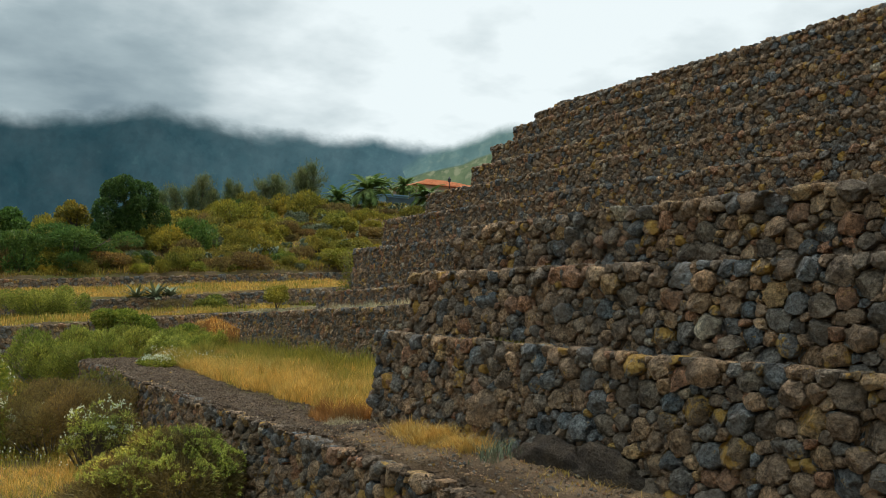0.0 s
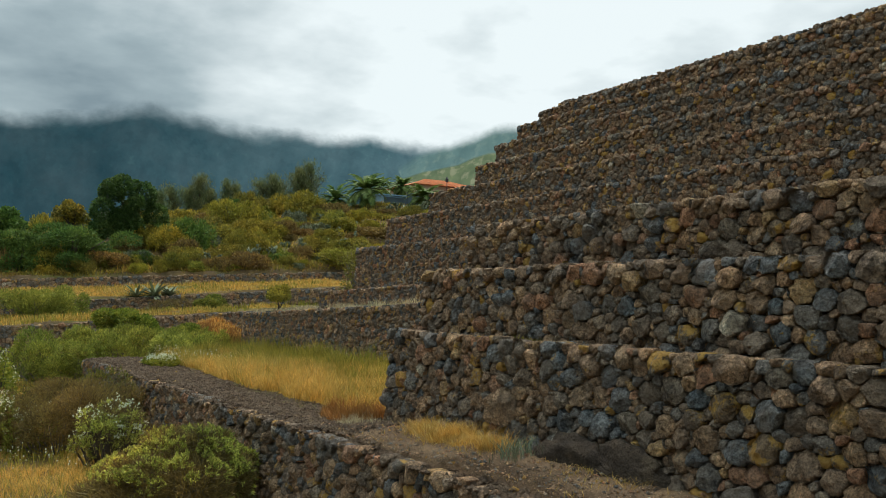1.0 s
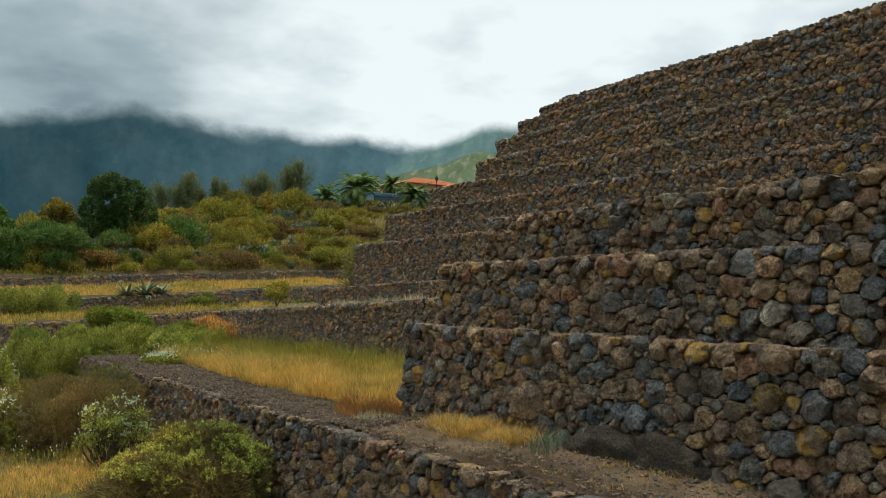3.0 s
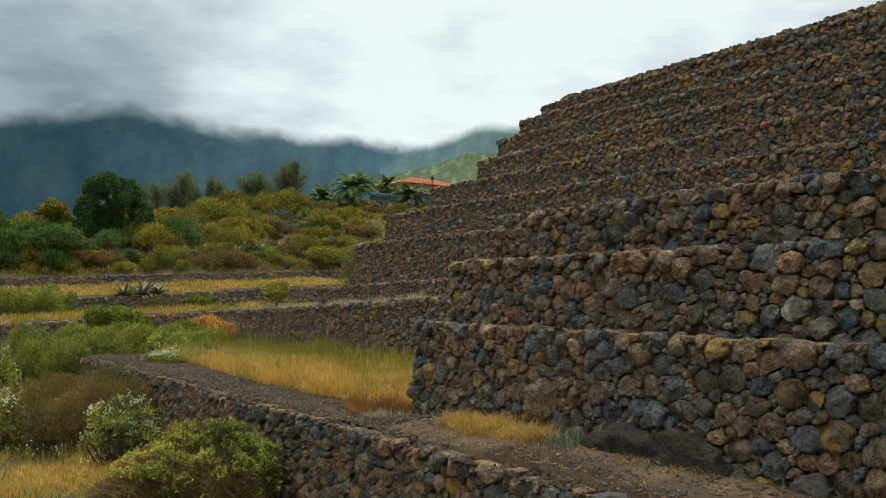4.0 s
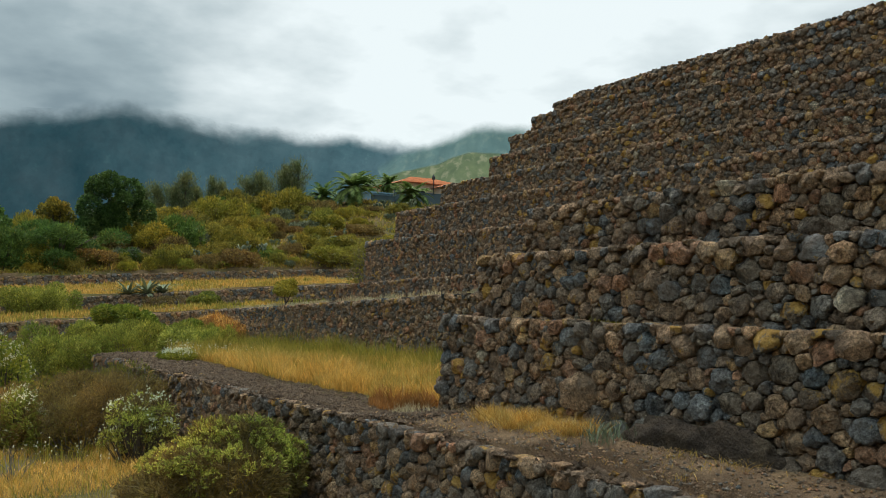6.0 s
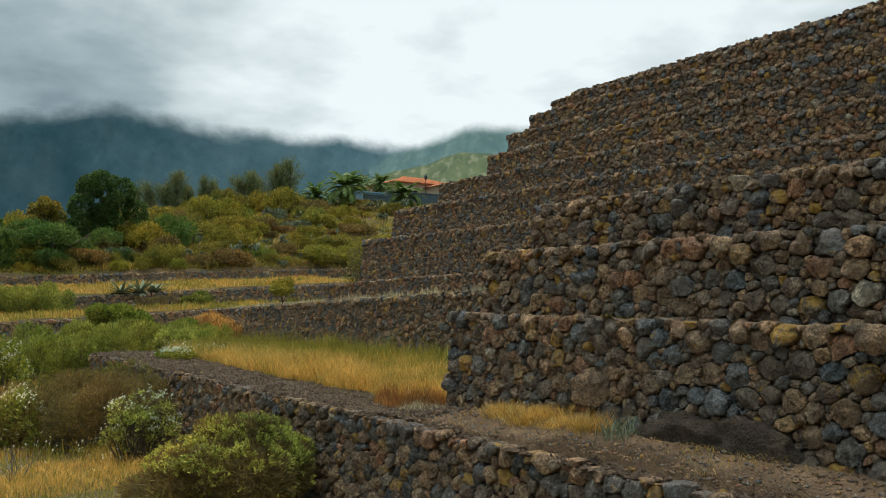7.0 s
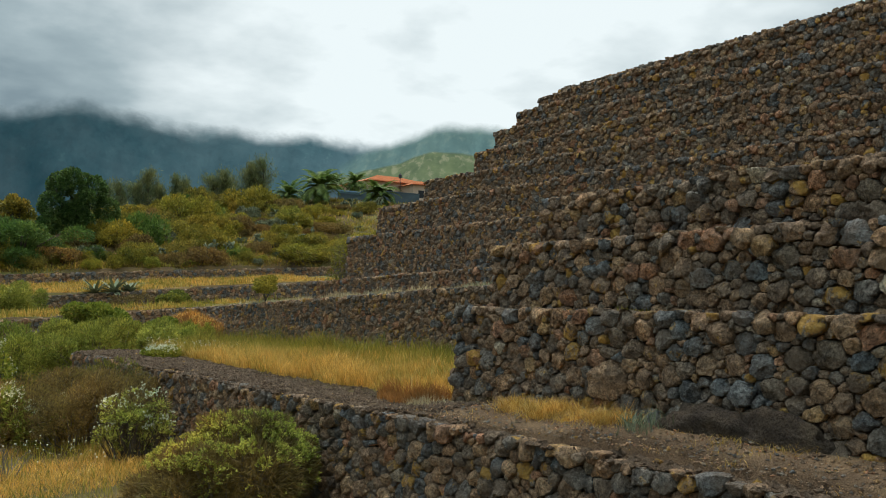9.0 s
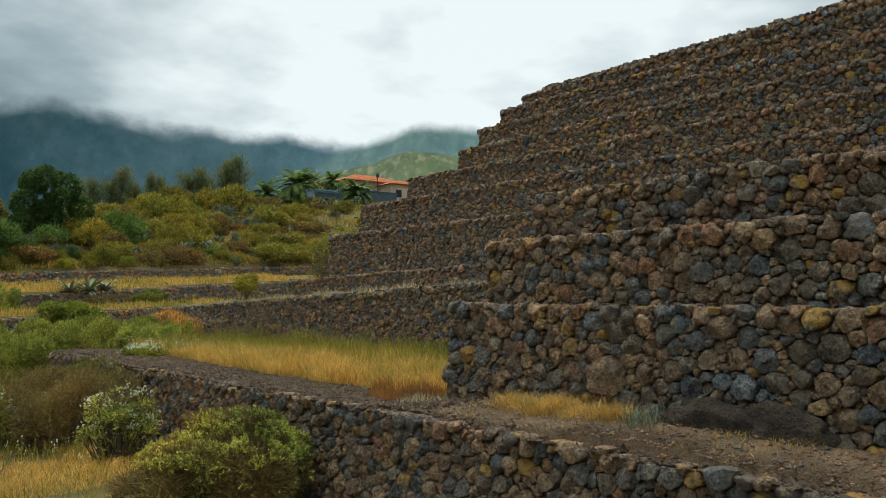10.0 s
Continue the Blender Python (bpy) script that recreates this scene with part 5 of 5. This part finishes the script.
CASUARINAS = ((39.2, 95, 5.0, 1.7), (37.7, 95.5, 4.4, 1.6), (38.4, 96, 4.7, 1.5), (34.4, 95, 3.9, 1.6), (33.2, 95.5, 3.3, 1.7), (35.3, 96, 3.0, 1.5), (25.6, 95, 4.3, 1.3),
              (24.6, 95.5, 3.2, 1.5), (22.6, 95, 3.1, 1.4), (28.7, 95, 3.6, 0.8), (29.7, 95, 2.9, 0.9), (27.2, 96, 2.6, 1.2), (20.8, 94, 2.6, 1.1))
for k, (x, y, t, sp) in enumerate(CASUARINAS):
    conifer("tall feathery grey-green casuarina on the skyline" if t > 4 else "thin feathery casuarina on the skyline", (x, y, height(x, y) - 0.2), t + 1.0, sp, 500 + k)


def palm(pos, trunk, frond, seed, label):
    root = empty("palm", pose(*pos), label, "palm tree", "palms by the house")
    rng = random.Random(seed)
    v, f = tube([[((0, 0, -0.4), 0.3), ((0.02, 0, trunk * 0.5), 0.24), ((0, 0, trunk), 0.26), ((0, 0, trunk + 0.3), 0.12)]], 9)
    child("trunk", mesh_of("trunk", v, f, BARK, True), root)
    for k in range(60):
        a = k * 2.4 + rng.uniform(-0.2, 0.2)
        el = rng.uniform(-0.75, 1.3)
        ln = frond * rng.uniform(0.8, 1.1)
        quads = []
        prev, d = np.array((0, 0, trunk + 0.2)), el
        for i in range(11):
            stepv = np.array((math.cos(a) * math.cos(d), math.sin(a) * math.cos(d), math.sin(d))) * ln / 11
            nxt = prev + stepv
            d -= 0.07 + 0.045 * i / 4
            side = np.array((-math.sin(a), math.cos(a), 0.0))
            w = 0.03 * (1 - i / 12)
            quads.append((prev - side * w, prev + side * w, nxt + side * w, nxt - side * w))
            if i:
                for s in (-1, 1):
                    for h in (0.0, 0.33, 0.67):
                        b = prev + stepv * h
                        le = frond * 0.3 * (1 - abs(i - 4) / 9) * rng.uniform(0.8, 1.1)
                        tip = b + side * s * le * 0.75 + stepv / np.linalg.norm(stepv) * le * 0.6 + np.array((0, 0, -0.15 * le))
                        u = stepv * 0.2
                        quads.append((b - u, b + u, tip + u * 0.1, tip - u * 0.1))
            prev = nxt
        child("frond", quads_mesh("frond", quads, PALM), root)
    return root


for x, y, trunk, frond, seed, label in ((38.4, 86, 1.3, 2.5, 1, "young palm with light green fronds among the scrub"), (43.2, 88, 1.8, 3.3, 2, "broad date palm with arching dark fronds"),
                                        (48.6, 95, 2.6, 2.2, 3, "palm with a tuft of dark fronds behind the house garden"), (51.6, 94.5, 2.8, 2.1, 4, "palm beside the orange-roofed house"),
                                        (50.6, 87, 1.0, 2.8, 5, "young palm in front of the slate-blue garden wall")):
    palm((x, y, height(x, y)), trunk, frond, seed, label)


# ---- the house ----
ROOF = plain("orange_tiles", (0.5, 0.16, 0.055), 0.8, 0.3, 2.0)
CREAM = plain("cream_render", (0.55, 0.42, 0.32), 0.9, 0.12, 0.8)
BLUE = plain("blue_paint", (0.2, 0.32, 0.42), 0.7, 0.12, 0.8)
SLATE = plain("slate_blue_wall", (0.07, 0.1, 0.12), 0.8, 0.2, 0.8)
DARKGLASS = plain("dark_window", (0.02, 0.022, 0.025), 0.2, 0.2, 1.0)
METAL = plain("dark_metal", (0.04, 0.04, 0.045), 0.5, 0.2, 3.0)


def box(x0, x1, y0, y1, z0, z1):
    bm = bmesh.new()
    bmesh.ops.create_cube(bm, size=1, matrix=Matrix.Translation(((x0 + x1) / 2, (y0 + y1) / 2, (z0 + z1) / 2)) @ Matrix.Diagonal((x1 - x0, y1 - y0, z1 - z0, 1)))
    return bm


def hip_roof(name, parent, x0, x1, y0, y1, z, rise, over):
    """A hipped roof; each row of round tiles on its front slope is a part of it."""
    x0, x1, y0, y1 = x0 - over, x1 + over, y0 - over, y1 + over
    half = (y1 - y0) / 2
    bm = bmesh.new()
    c = [bm.verts.new(p) for p in ((x0, y0, z), (x1, y0, z), (x1, y1, z), (x0, y1, z))]
    r = [bm.verts.new(p) for p in ((x0 + half, y0 + half, z + rise), (x1 - half, y0 + half, z + rise))]
    for f in ((c[0], c[1], r[1], r[0]), (c[1], c[2], r[1]), (c[2], c[3], r[0], r[1]), (c[3], c[0], r[0]), (c[3], c[2], c[1], c[0])):
        bm.faces.new(f)
    bmesh.ops.recalc_face_normals(bm, faces=bm.faces)
    roof = part(name, bm, ROOF, parent, "orange clay tile roof")
    for i in range(int((x1 - x0) / 0.3)):
        x = x0 + 0.15 + i * 0.3
        t = min(1.0, (x - x0) / half, (x1 - x) / half)
        v, f = tube([[((x, y0 - 0.04, z + 0.03), 0.075), ((x, y0 + half * t, z + rise * t + 0.03), 0.07)]], 6)
        child("tile_row", mesh_of("tile_row", v, f, ROOF, True), roof)


def build_house():
    h = empty("house", pose(54.3, 96, 13.5), "cream house with a low orange tiled roof", "house")
    part("wall", box(0, 10.5, 0, 7, -1.5, 3.1), CREAM, h)
    hip_roof("roof", h, 0, 10.5, 0, 7, 3.1, 1.35, 0.5)
    part("wing", box(5.0, 10.5, -3.2, -0.05, -1.5, 2.6), CREAM, h)
    hip_roof("wing_roof", h, 5.0, 10.5, -3.2, -0.05, 2.6, 0.7, 0.4)
    for x in (1.0, 3.0):
        part("window", box(x, x + 0.9, -0.03, 0.1, 1.2, 2.3), DARKGLASS, h, "dark window")
    for x in (5.9, 8.2):
        part("window", box(x, x + 0.9, -3.23, -3.1, 0.9, 1.9), DARKGLASS, h, "dark window")
    o = empty("outbuilding", pose(47.2, 92.0, 11.15), "flat-roofed pale blue outbuilding behind palms", "building")
    part("wall", box(0, 3.6, 0, 3, -1.0, 3.1), BLUE, o)
    part("roof", box(-0.15, 3.75, -0.15, 3.15, 3.1, 3.26), BLUE, o)
    part("window", box(2.0, 2.9, -0.03, 0.1, 2.1, 2.7), DARKGLASS, o, "dark window")
    w = empty("garden_wall", pose(50.2, 90.5, 12.0), "dark slate-blue rendered garden wall", "wall")
    for x, x1, top in ((-3.2, -0.02, 1.75), (0.0, 8.6, 2.5)):
        part("panel", box(x, x1, 0, 0.25, -1.5, top), SLATE, w)
        part("coping", box(x - 0.03, x1 + 0.03, -0.05, 0.3, top, top + 0.1), SLATE, w)
    l = empty("street_lamp", pose(58.2, 94.2, 12.4), "dark metal street lamp beside the house", "lamp")
    v, f = tube([[((0, 0, -0.3), 0.07), ((0, 0, 4.6), 0.05)]], 8)
    child("pole", mesh_of("pole", v, f, METAL), l)
    part("lantern", box(-0.15, 0.15, -0.15, 0.15, 4.6, 5.0), METAL, l)
    v, f = tube([[((0, 0, 5.0), 0.22), ((0, 0, 5.3), 0.03)]], 6)
    child("cap", mesh_of("cap", v, f, METAL), l)


build_house()
